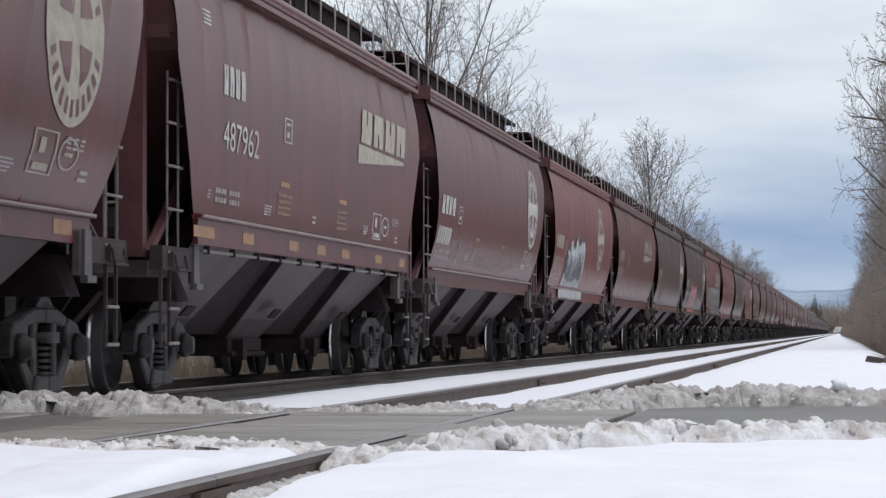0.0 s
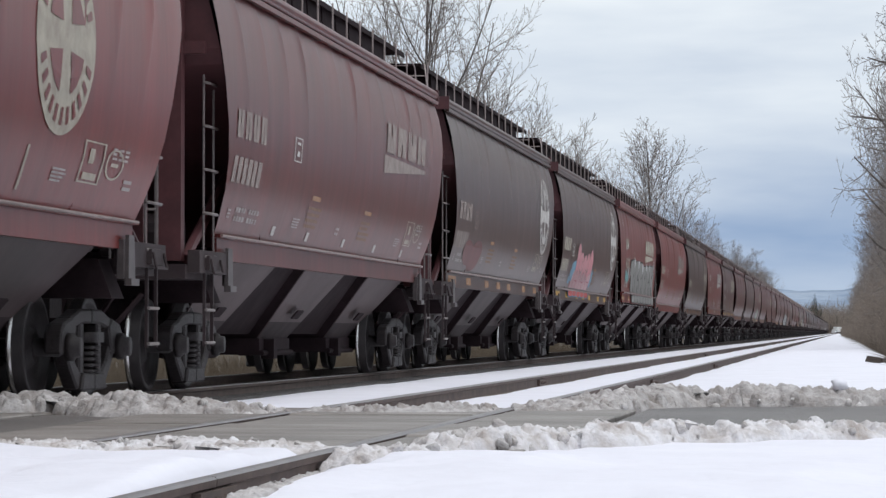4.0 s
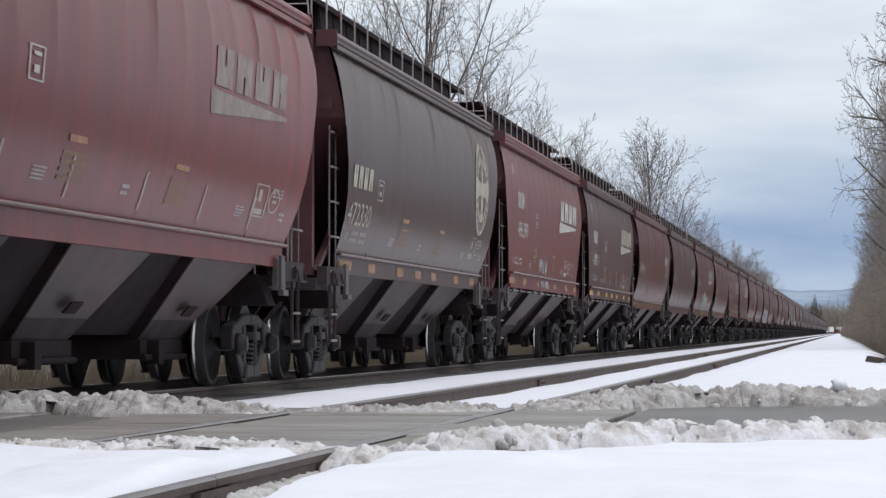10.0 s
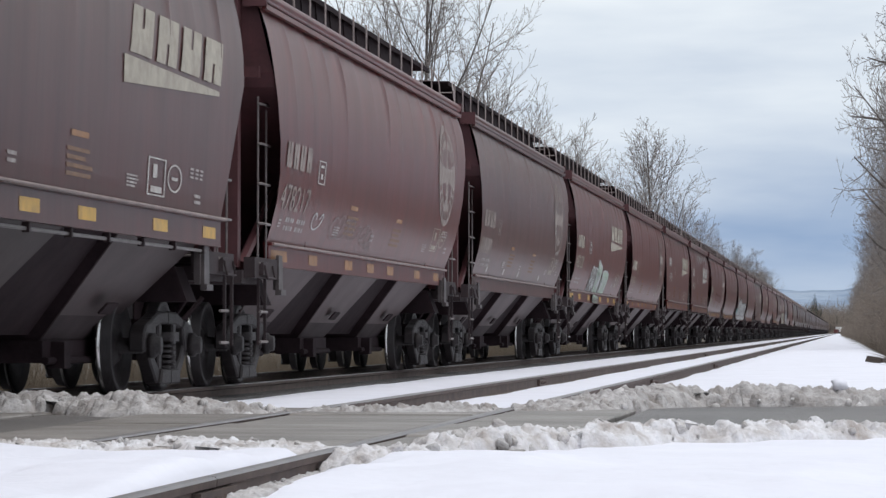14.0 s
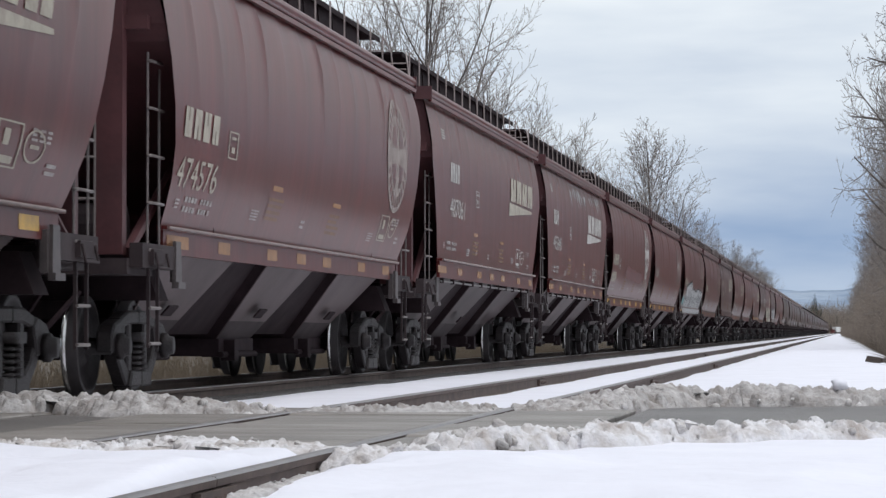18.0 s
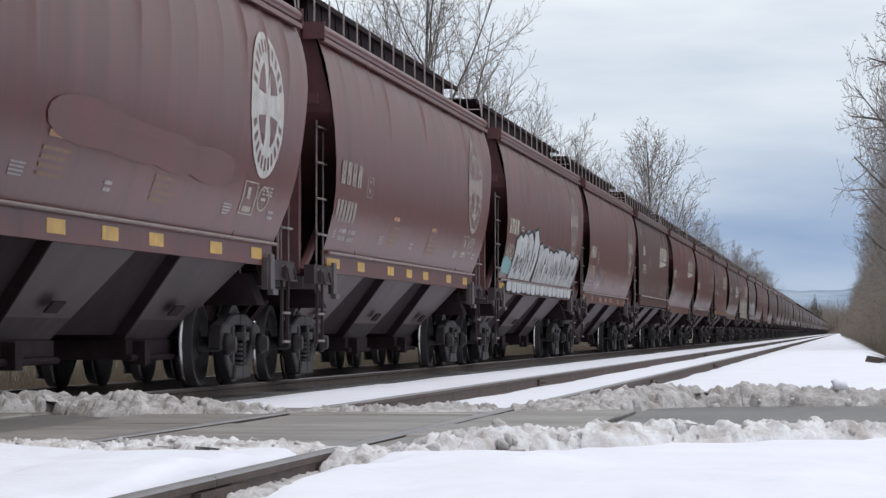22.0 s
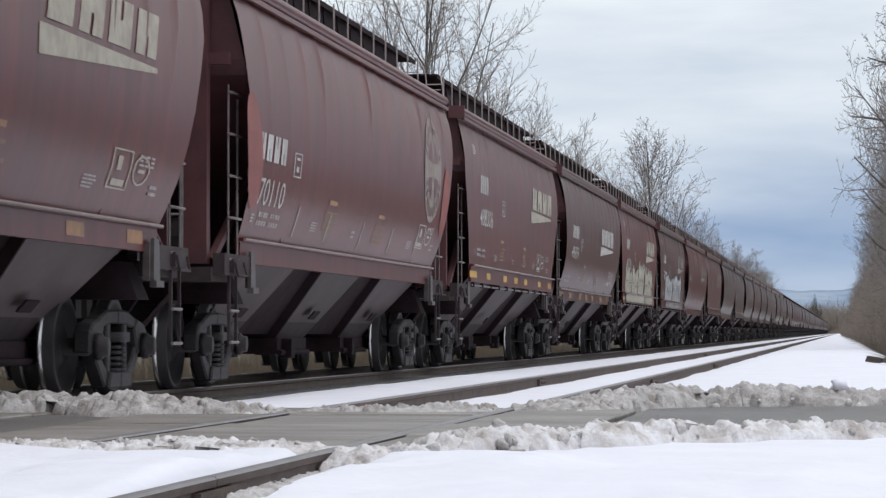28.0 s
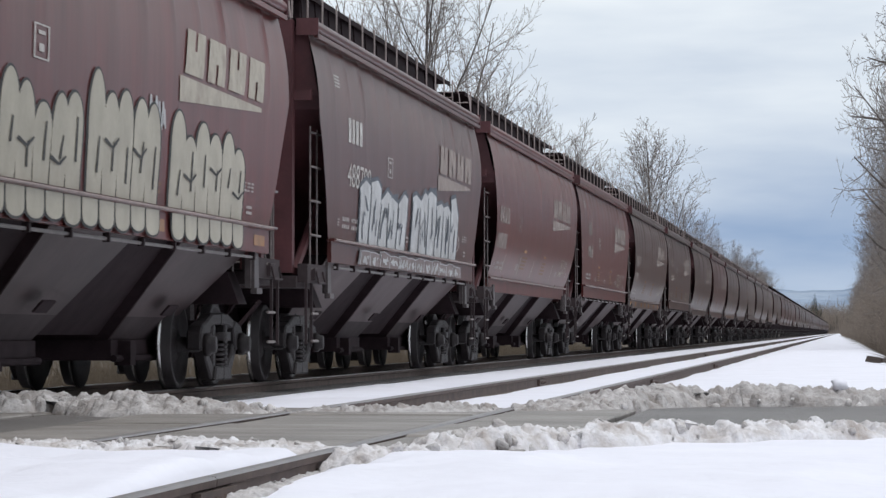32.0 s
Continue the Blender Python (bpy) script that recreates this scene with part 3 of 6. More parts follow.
def blob(bm, y, z, ry, rz, up=0.0, slot=0, seg=14, power=2.6, lean=0.0):
    pts = []
    for i in range(seg):
        t = 2 * math.pi * i / seg
        c, s = math.cos(t), math.sin(t)
        dy = ry * math.copysign(abs(c) ** (2 / power), c)
        dz = rz * math.copysign(abs(s) ** (2 / power), s)
        pts.append((y + dy + lean * dz, z + dz))
    return poly(bm, pts, up, slot)


def to_mesh(bm, name, *mats):
    me = bpy.data.meshes.new(name)
    bm.normal_update()
    bm.to_mesh(me)
    bm.free()
    for m in mats:
        me.materials.append(m)
    return me


def digits_mesh(text, kind, y0, y1, z0, z1, mat):
    """Stencilled digits, fitted into a rectangle of the side."""
    cur = bpy.data.curves.new("digits", "FONT")
    cur.body = text
    ob = new("digits", cur)
    bpy.context.view_layer.update()
    me = bpy.data.meshes.new_from_object(ob.evaluated_get(bpy.context.evaluated_depsgraph_get()))
    bpy.data.objects.remove(ob)
    bm = bmesh.new()
    bm.from_mesh(me)
    bpy.data.meshes.remove(me)
    xs, ys = [v.co.x for v in bm.verts], [v.co.y for v in bm.verts]
    ax, bx, ay, by = min(xs), max(xs), min(ys), max(ys)
    for v in bm.verts:
        v.co = Vector((0, y0 + (v.co.x - ax) / (bx - ax) * (y1 - y0), z0 + (v.co.y - ay) / (by - ay) * (z1 - z0)))
    bm.normal_update()
    for f in bm.faces:
        if f.normal.x < 0:
            f.normal_flip()
    return to_mesh(conform(bm, kind, 0.007), "car_number", mat)


def blocks_mesh(kind, y0, y1, z0, z1, mat, n=4, lean=0.0, gap=0.2):
    """A row of n plain notched blocks in place of a maker's letters."""
    bm = bmesh.new()
    w = (y1 - y0) / n
    h = z1 - z0
    for i in range(n):
        a, b = y0 + i * w, y0 + (i + 1) * w - gap * w
        lo, hi = ((0.0, 0.55), (0.45, 1.0))[i % 2]
        m0, m1 = a + (b - a) * 0.44, a + (b - a) * 0.56
        at = lambda y, f: (y + lean * f, z0 + h * f)
        poly(bm, [at(a, 0), at(m0, 0), at(m0, 1), at(a, 1)])
        poly(bm, [at(m1, 0), at(b, 0), at(b, 1), at(m1, 1)])
        poly(bm, [at(m0, lo), at(m1, lo), at(m1, hi), at(m0, hi)])
    return to_mesh(conform(bm, kind, 0.007), "blocks", mat)


def wedge_mesh(kind, mat):
    bm = bmesh.new()
    o = -0.36 if kind == "round" else -0.2
    k = -0.03 if kind == "round" else 0.0
    poly(bm, [(2.62 + o, 2.71 + k), (6.55 + o, 2.885 + k), (6.55 + o, 2.93 + k), (2.62 + o, 2.955 + k)])
    return to_mesh(conform(bm, kind, 0.007), "wedge", mat)


def emblem_mesh(kind, mat, dark):
    """A round badge: pale disc, a cross left between four dark quarters, and a ring of short bars."""
    bm = bmesh.new()
    cy, cz, ry, rz = 5.85, 2.965, 0.90, 0.77
    blob(bm, cy, cz, ry, rz, 0.0, 0, 40, 2.0)
    for sy in (1, -1):
        for sz in (1, -1):
            pts = [(cy + sy * 0.14 * ry, cz + sz * 0.14 * rz)]
            for k in range(7):
                t = 0.30 + (math.pi / 2 - 0.60) * k / 6
                pts.append((cy + sy * 0.60 * ry * math.cos(t), cz + sz * 0.60 * rz * math.sin(t)))
            poly(bm, pts, 0.004, 1)
    for k in range(26):
        t = 2 * math.pi * (k + 0.5) / 26
        if k % 13 in (0, 12):
            continue
        p = lambda r, d: (cy + ry * r * math.cos(t + d), cz + rz * r * math.sin(t + d))
        poly(bm, [p(0.72, -0.06), p(0.90, -0.06), p(0.90, 0.05), p(0.72, 0.05)], 0.004, 1)
    return to_mesh(conform(bm, kind, 0.007), "emblem", mat, dark)


def stencil_mesh(kind, groups, mat):
    """Small unreadable lettering as bars: groups of (y, z, columns, rows, width, height)."""
    bm = bmesh.new()
    rnd = random.Random(5)
    for y, z, nc, nr, w, h in groups:
        for c in range(nc):
            for r in range(nr):
                a = y + c * w * 1.25
                quad(bm, a, a + w * rnd.uniform(0.7, 1.0), z + r * h * 1.9, z + r * h * 1.9 + h)
    return to_mesh(conform(bm, kind, 0.007), "stencil", mat)


def panel_box(bm, y0, y1, z0, z1, t=0.03):
    quad(bm, y0, y1, z0, z0 + t * 0.6)
    quad(bm, y0, y1, z1 - t * 0.6, z1)
    quad(bm, y0, y0 + t * 2, z0 + t * 0.6, z1 - t * 0.6)
    quad(bm, y1 - t * 2, y1, z0 + t * 0.6, z1 - t * 0.6)


def line(bm, p, q, width, up, slot):
    """A thin straight stroke of paint between two places on the side."""
    d = Vector((q[0] - p[0], (q[1] - p[1]) * 3)).normalized()
    b, c = -d.y * width * 0.5, d.x * width * 0.17
    poly(bm, [(p[0] - b, p[1] - c), (p[0] + b, p[1] + c), (q[0] + b * 0.6, q[1] + c * 0.6), (q[0] - b * 0.6, q[1] - c * 0.6)], up, slot)


def graffiti_mesh(kind, seed, y0, y1, z0, z1, n, style, *mats):
    """Spray-painted shapes: 0 fill, 1 outline, 2 accent behind."""
    rnd = random.Random(seed)
    bm = bmesh.new()
    w = (y1 - y0) / n
    h = z1 - z0
    if style == "scribble":
        for i in range(n):
            ph, turns, tall = rnd.uniform(0, 6), rnd.uniform(1.2, 2.6), rnd.uniform(0.25, 0.5)
            prev = None
            for k in range(27):
                f = k / 26
                a = ph + turns * 2 * math.pi * f
                y = y0 + w * (i + 0.2 + 0.8 * f) + 0.30 * w * math.cos(a)
                z = z0 + h * (0.5 + 0.12 * math.sin(3 * f + i)) + h * tall * math.sin(a * 1.0 + 0.4)
                if prev:
                    d = Vector((y - prev[0], (z - prev[1]) * 3)).normalized()
                    b, c = 0.020 * -d.y, 0.009 * d.x
                    poly(bm, [(prev[0] - b, prev[1] - c), (prev[0] + b, prev[1] + c), (y + b, z + c), (y - b, z - c)], 0.0004 * (k % 3), 0)
                prev = (y, z)
    elif style == "tag":
        for i in range(n):
            a = y0 + w * i
            pts = [(a + w * rnd.uniform(0.0, 0.25), z0 + h * rnd.uniform(0.0, 0.15)), (a + w * rnd.uniform(0.1, 0.35), z1 - h * rnd.uniform(0.0, 0.2))]
            for k in range(rnd.randint(2, 3)):
                pts.append((a + w * rnd.uniform(0.35, 0.95), z0 + h * (rnd.uniform(0.0, 0.3) if k % 2 == 0 else rnd.uniform(0.6, 1.0))))
            for k, (p, q) in enumerate(zip(pts, pts[1:])):
                d = Vector((q[0] - p[0], (q[1] - p[1]) * 3)).normalized()
                b, c = 0.030 * -d.y, 0.012 * d.x
                poly(bm, [(p[0] - b, p[1] - c), (p[0] + b, p[1] + c), (q[0] + b, q[1] + c), (q[0] - b, q[1] - c)], 0.0004 * k, 0)
    elif style == "splash":
        for i in range(n):
            y = y0 + w * (i + rnd.random())
            zz = z1 - 0.05 - 0.12 * rnd.random()
            d = h * rnd.uniform(0.3, 0.8)
            poly(bm, [(y, zz - d), (y + w * rnd.uniform(0.2, 0.5), zz), (y - w * rnd.uniform(0.05, 0.35), zz + 0.03)], 0.0004 * i, 0)
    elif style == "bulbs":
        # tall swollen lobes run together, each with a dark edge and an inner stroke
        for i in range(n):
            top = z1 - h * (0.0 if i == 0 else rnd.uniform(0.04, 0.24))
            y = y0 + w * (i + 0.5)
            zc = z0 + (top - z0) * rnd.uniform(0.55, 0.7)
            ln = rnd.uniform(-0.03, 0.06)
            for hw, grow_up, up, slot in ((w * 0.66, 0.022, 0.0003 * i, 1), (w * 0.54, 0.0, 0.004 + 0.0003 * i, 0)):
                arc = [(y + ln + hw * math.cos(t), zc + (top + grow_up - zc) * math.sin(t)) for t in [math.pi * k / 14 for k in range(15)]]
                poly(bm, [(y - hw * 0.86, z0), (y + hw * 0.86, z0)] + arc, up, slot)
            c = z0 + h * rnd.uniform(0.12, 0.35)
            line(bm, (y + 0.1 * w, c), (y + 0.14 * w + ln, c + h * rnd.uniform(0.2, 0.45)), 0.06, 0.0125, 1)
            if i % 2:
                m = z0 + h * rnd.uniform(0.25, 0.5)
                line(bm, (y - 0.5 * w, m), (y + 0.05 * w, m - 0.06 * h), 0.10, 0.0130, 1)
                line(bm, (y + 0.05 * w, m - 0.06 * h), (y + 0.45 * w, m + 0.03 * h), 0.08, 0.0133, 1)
    elif style == "feet":
        # the lower ends of tall letters: rounded tongues that hang down
        for i in range(n):
            y, low_ = y0 + w * (i + 0.5), z0 + h * rnd.uniform(0.0, 0.12)
            zc = z0 + h * 0.55
            for hw, drop, up, slot in ((w * 0.54, 0.02, 0.0003 * i, 1), (w * 0.46, 0.0, 0.004 + 0.0003 * i, 0)):
                arc = [(y - hw * math.cos(t), zc - (zc - low_ + drop) * math.sin(t) ** 0.6) for t in [math.pi * k / 12 for k in range(13)]]
                poly(bm, arc + [(y + hw, z1), (y - hw, z1)], up, slot)
    elif style == "slab":
        # broad square-shouldered letters with dark edges, leaf-shaped holes, slots and pale flicks between their tops
        for i in range(n):
            a, b = y0 + w * i, y0 + w * (i + 1)
            top = z1 - h * rnd.uniform(0.0, 0.10)
            rise = h * rnd.uniform(0.0, 0.06)
            r_ = 0.14 * w
            for g, up, slot in ((0.05, 0.0003 * i, 1), (0.0, 0.004 + 0.0003 * i, 0)):
                e = g * w
                poly(bm, [(a + 0.05 * w - 1.6 * e, z0), (b - 0.03 * w + e, z0), (b - 0.02 * w + e, top + rise - 0.05 + g), (b - r_ + e, top + rise + 0.5 * g), (a + r_ - e, top + 0.7 * g), (a + 0.04 * w - 1.6 * e, top - 0.06 + g)], up, slot)
            m = z0 + (top - z0) * rnd.uniform(0.52, 0.66)
            poly(bm, [(a + 0.50 * w, m - 0.10 * h), (a + 0.66 * w, m - 0.02 * h), (a + 0.68 * w, m + 0.08 * h), (a + 0.54 * w, m + 0.04 * h)], 0.0125, 1)
            c = a + w * rnd.uniform(0.36, 0.60)
            tall = h * rnd.uniform(0.16, 0.36)
            poly(bm, [(c, z0), (c + 0.13 * w, z0), (c + 0.15 * w, z0 + tall), (c + 0.02 * w, z0 + tall * 0.85)], 0.0130, 1)
            if i % 3 == 1:
                line(bm, (a + 0.55 * w, z0 + 0.42 * h), (b - 0.05 * w, z0 + 0.46 * h), 0.16, 0.0133, 1)
            for k in range(3 if i else 0):
                q = a + w * rnd.uniform(-0.16, 0.14)
                poly(bm, [(q, top - h * rnd.uniform(0.12, 0.30)), (q + 0.16 * w, top - 0.02 * h), (q + w * rnd.uniform(-0.02, 0.12), top + h * rnd.uniform(0.08, 0.20)), (q - 0.02 * w, top + 0.03 * h)], 0.0075 + 0.0003 * k, 2)
    elif style == "piece":
        # spiked letters run together: fill, thin dark strokes and a halo
        slot = 2 if len(mats) > 2 else 1
        for i in range(n):
            a, b = y0 + w * (i - 0.04), y0 + w * (i + 1.04)
            ta, tb, peak = (z1 - h * rnd.uniform(0.02, 0.30) for _ in range(3))
            peak = max(ta, tb) + h * 0.06
            m = a + w * rnd.uniform(0.3, 0.7)
            ln = rnd.uniform(-0.05, 0.22) * w
            poly(bm, [(a - 0.10 * w, z0), (b + 0.10 * w, z0), (b + ln + 0.10 * w, tb + 0.06 * h), (m + ln, peak + 0.07 * h), (a + ln - 0.06 * w, ta + 0.06 * h)], 0.0003 * i, 1)
            poly(bm, [(a, z0), (b, z0), (b + ln, tb), (m + ln, peak), (a + ln, ta)], 0.004 + 0.0003 * i, 0)
            if len(mats) > 2 and rnd.random() < 0.6:
                poly(bm, [(a, ta), (b, tb), (b + 0.1 * w, tb + 0.16 * h), (a + 0.3 * w, ta + 0.10 * h)], -0.002 - 0.0003 * i, 2)
            line(bm, (a, z0), (a + ln, ta - 0.05 * h), 0.07, 0.0125, 1)
            for k in range(rnd.randint(3, 4) if len(mats) > 2 else 6):
                u, v = rnd.uniform(0.12, 0.85), rnd.uniform(0.12, 0.85)
                c, d = sorted((rnd.uniform(0.02, 0.5), rnd.uniform(0.4, 0.92)))
                line(bm, (a + w * u, z0 + h * c), (a + w * (u + v) / 2 + ln * d, z0 + (min(ta, tb) - z0) * d), rnd.uniform(0.05, 0.12) * (1.0 if len(mats) > 2 else 1.5), 0.013 + 0.0003 * k, 1)
    elif style == "patch":
        for i in range(n):
            blob(bm, y0 + w * (i + 0.5), (z0 + z1) / 2 + h * rnd.uniform(-0.15, 0.15), w * rnd.uniform(0.6, 0.9), h * rnd.uniform(0.3, 0.5), 0.0004 * i, 0, 18, 2.2, rnd.uniform(-1, 1))
    return to_mesh(conform(bm, kind, 0.009), "graffiti", *mats)


M_SILVER = material("silver_spray_paint", (0.205, 0.198, 0.185), 0.6, spread=0.15, scale=3.0, grime=(0.15, 0.135, 0.125), grime_amount=0.4)
M_SPRAYW = material("white_spray_paint", (0.47, 0.475, 0.475), 0.6, spread=0.18, scale=3.0, grime=(0.28, 0.26, 0.265), grime_amount=0.6)
M_SPRAYB = material("blue_black_spray_paint", (0.055, 0.065, 0.085), 0.5, spread=0.3, scale=3.0, grime=(0.16, 0.17, 0.19), grime_amount=0.6)
M_SPRAYC = material("cream_spray_paint", (0.40, 0.37, 0.30), 0.6, spread=0.14, scale=3.0, grime=(0.31, 0.275, 0.225), grime_amount=0.55)
M_PALEPINK = material("pale_pink_spray_paint", (0.52, 0.33, 0.34), 0.6, spread=0.12, scale=3.0, grime=(0.42, 0.24, 0.25), grime_amount=0.5)
M_REDBAND = material("bright_red_spray_paint", (0.42, 0.07, 0.06), 0.6, spread=0.15, scale=3.0)
M_BLACKP = material("black_spray_paint", (0.025, 0.024, 0.025), 0.6, spread=0.2, scale=3.0)
M_PINK = material("pink_spray_paint", (0.52, 0.19, 0.21), 0.55, spread=0.15, scale=2.0, grime=(0.42, 0.25, 0.26), grime_amount=0.5)
M_PINKD = material("deep_pink_spray_paint", (0.36, 0.07, 0.10), 0.55, spread=0.15, scale=2.0)
M_BLUEP = material("pale_blue_spray_paint", (0.10, 0.26, 0.38), 0.6, spread=0.2, scale=2.0, grime=(0.20, 0.26, 0.30), grime_amount=0.6)
M_TEAL = material("teal_spray_paint", (0.16, 0.34, 0.34), 0.6, spread=0.2, scale=2.0, grime=(0.25, 0.27, 0.27), grime_amount=0.6)
M_MINT = material("mint_spray_paint", (0.38, 0.47, 0.38), 0.6, spread=0.15, scale=2.0, grime=(0.30, 0.33, 0.28), grime_amount=0.5)
M_SALMON = material("salmon_spray_paint", (0.24, 0.052, 0.040), 0.5, spread=0.2, scale=2.0, grime=(0.15, 0.05, 0.04), grime_amount=0.5)
M_FADERED = material("faded_red_overspray", (0.122, 0.030, 0.029), 0.5, spread=0.25, scale=1.5, grime=(0.09, 0.033, 0.030), grime_amount=0.8)
M_HAZE = material("thin_white_overspray", (0.21, 0.165, 0.16), 0.6, spread=0.3, scale=2.0, grime=(0.12, 0.07, 0.068), grime_amount=0.8)

STAMP = {"white": M_WHITE, "cream": M_CREAM, "faded": M_FADED}


def marks_for(kind):
    """Meshes of the marks that all cars of a kind share."""
    d = {}
    for tone, mat in STAMP.items():
        d["wedge_letters", tone] = blocks_mesh(kind, *((2.45, 6.3, 2.97, 3.37) if kind == "round" else (2.62, 6.6, 2.99, 3.42)), mat, lean=0.18)
        d["wedge", tone] = wedge_mesh(kind, mat)
        d["mark", tone] = blocks_mesh(kind, -7.38, -5.75, 2.39, 2.67, mat, gap=0.28) if kind == "round" else blocks_mesh(kind, -5.9, -4.75, 2.93, 3.23, mat, gap=0.3)
        bm = bmesh.new()
        y, z = ((-5.35, 2.30) if kind == "round" else (-2.63, 2.66))
        panel_box(bm, y, y + 0.45, z, z + 0.27, 0.022)
        quad(bm, y + 0.15, y + 0.3, z + 0.06, z + 0.12)
        quad(bm, y + 0.12, y + 0.33, z + 0.19, z + 0.22)
        d["plate", tone] = to_mesh(conform(bm, kind, 0.007), "plate_box", mat)
        bm = bmesh.new()
        o = 4.95 if kind == "round" else 3.80
        panel_box(bm, o, o + 0.7, 1.80, 2.14, 0.022)
        quad(bm, o + 0.13, o + 0.57, 1.83, 1.885)
        quad(bm, o + 0.2, o + 0.36, 1.96, 2.08)
        for k in range(20):
            t0, t1 = math.pi * k / 10, math.pi * (k + 1) / 10
            ring = lambda t, r: (o + 1.08 + 0.30 * r * math.cos(t), 1.99 + 0.13 * r * math.sin(t))
            poly(bm, [ring(t0, 0.86), ring(t0, 1.0), ring(t1, 1.0), ring(t1, 0.86)])
        quad(bm, o + 0.95, o + 1.2, 1.97, 2.0)
        d["data_box", tone] = to_mesh(conform(bm, kind, 0.007), "data_box", mat)
    b = -0.14 if kind == "round" else 0.0
    w = 0.65 if kind == "flat" else 0.0
    d["weights"] = stencil_mesh(kind, [(-6.78 + w, 1.86 + b, 4, 1, 0.11, 0.05), (-6.1 + w, 1.86 + b, 4, 1, 0.11, 0.05), (-6.78 + w, 1.95 + b, 4, 1, 0.11, 0.05), (-6.1 + w, 1.95 + b, 4, 1, 0.11, 0.05), (-7.15 + w, 1.88 + b, 1, 3, 0.2, 0.018)], M_STENCIL)
    v = -0.75 if kind == "flat" else 0.0
    d["notes"] = stencil_mesh(kind, [(-3.6, 1.83 + b * 0.5, 1, 4, 0.42, 0.016), (-0.7, 1.84 + b * 0.5, 1, 2, 0.26, 0.03), (4.15 + 1.5 * v, 1.84 + b * 0.5, 1, 4, 0.45, 0.016), (5.9 + 0.5 * v, 2.03, 3, 3, 0.17, 0.02), (6.5 + v, 1.80, 1, 2, 0.30, 0.03)], M_STENCIL)
    d["instructions"] = stencil_mesh(kind, [(-2.85, 1.86 + b * 0.5, 1, 4, 0.85, 0.035), (1.0, 1.83 + b * 0.5, 1, 4, 0.85, 0.035)], M_FADEDOR)
    d["instructions_head"] = stencil_mesh(kind, [(-2.75, 2.17 + b * 0.5, 1, 1, 0.62, 0.055), (1.1, 2.15 + b * 0.5, 1, 1, 0.6, 0.05)], M_ORANGE)
    d["builder"] = stencil_mesh(kind, [(-6.75, 3.55, 1, 4, 0.40, 0.022)], M_WHITE)
    d["strip"] = stencil_mesh(kind, [(0, 1.66, 1, 1, 0.07, 0.34)], M_CREAM)
    d["stripw"] = stencil_mesh(kind, [(0, 1.64, 1, 1, 0.20, 0.10)], M_WHITE)
    zr = (1.37, 1.49) if kind == "round" else (1.49, 1.60)
    for nm, mat in (("yellow", M_YELLOW), ("orange", M_ORANGE)):
        for w, key in ((0.58, "tape"), (0.95, "tape_long")):
            bm = bmesh.new()
            quad(bm, 0, w, *zr)
            me = conform(bm, kind, 0.012)
            for v in me.verts:
                v.co.x = side_x(kind, SILL[kind][0]) + 0.041
            d[key, nm] = to_mesh(me, "tape", mat)
    return d


MARKS = {k: marks_for(k) for k in ("round", "flat")}
EMBLEM = {}


def emblem_for(tone, paint):
    if (tone, paint) not in EMBLEM:
        EMBLEM[tone, paint] = emblem_mesh("round", STAMP[tone], PAINT[paint])
    return EMBLEM[tone, paint]


CARS = []
proto = {k: hopper_car(k) for k in ("round", "flat")}

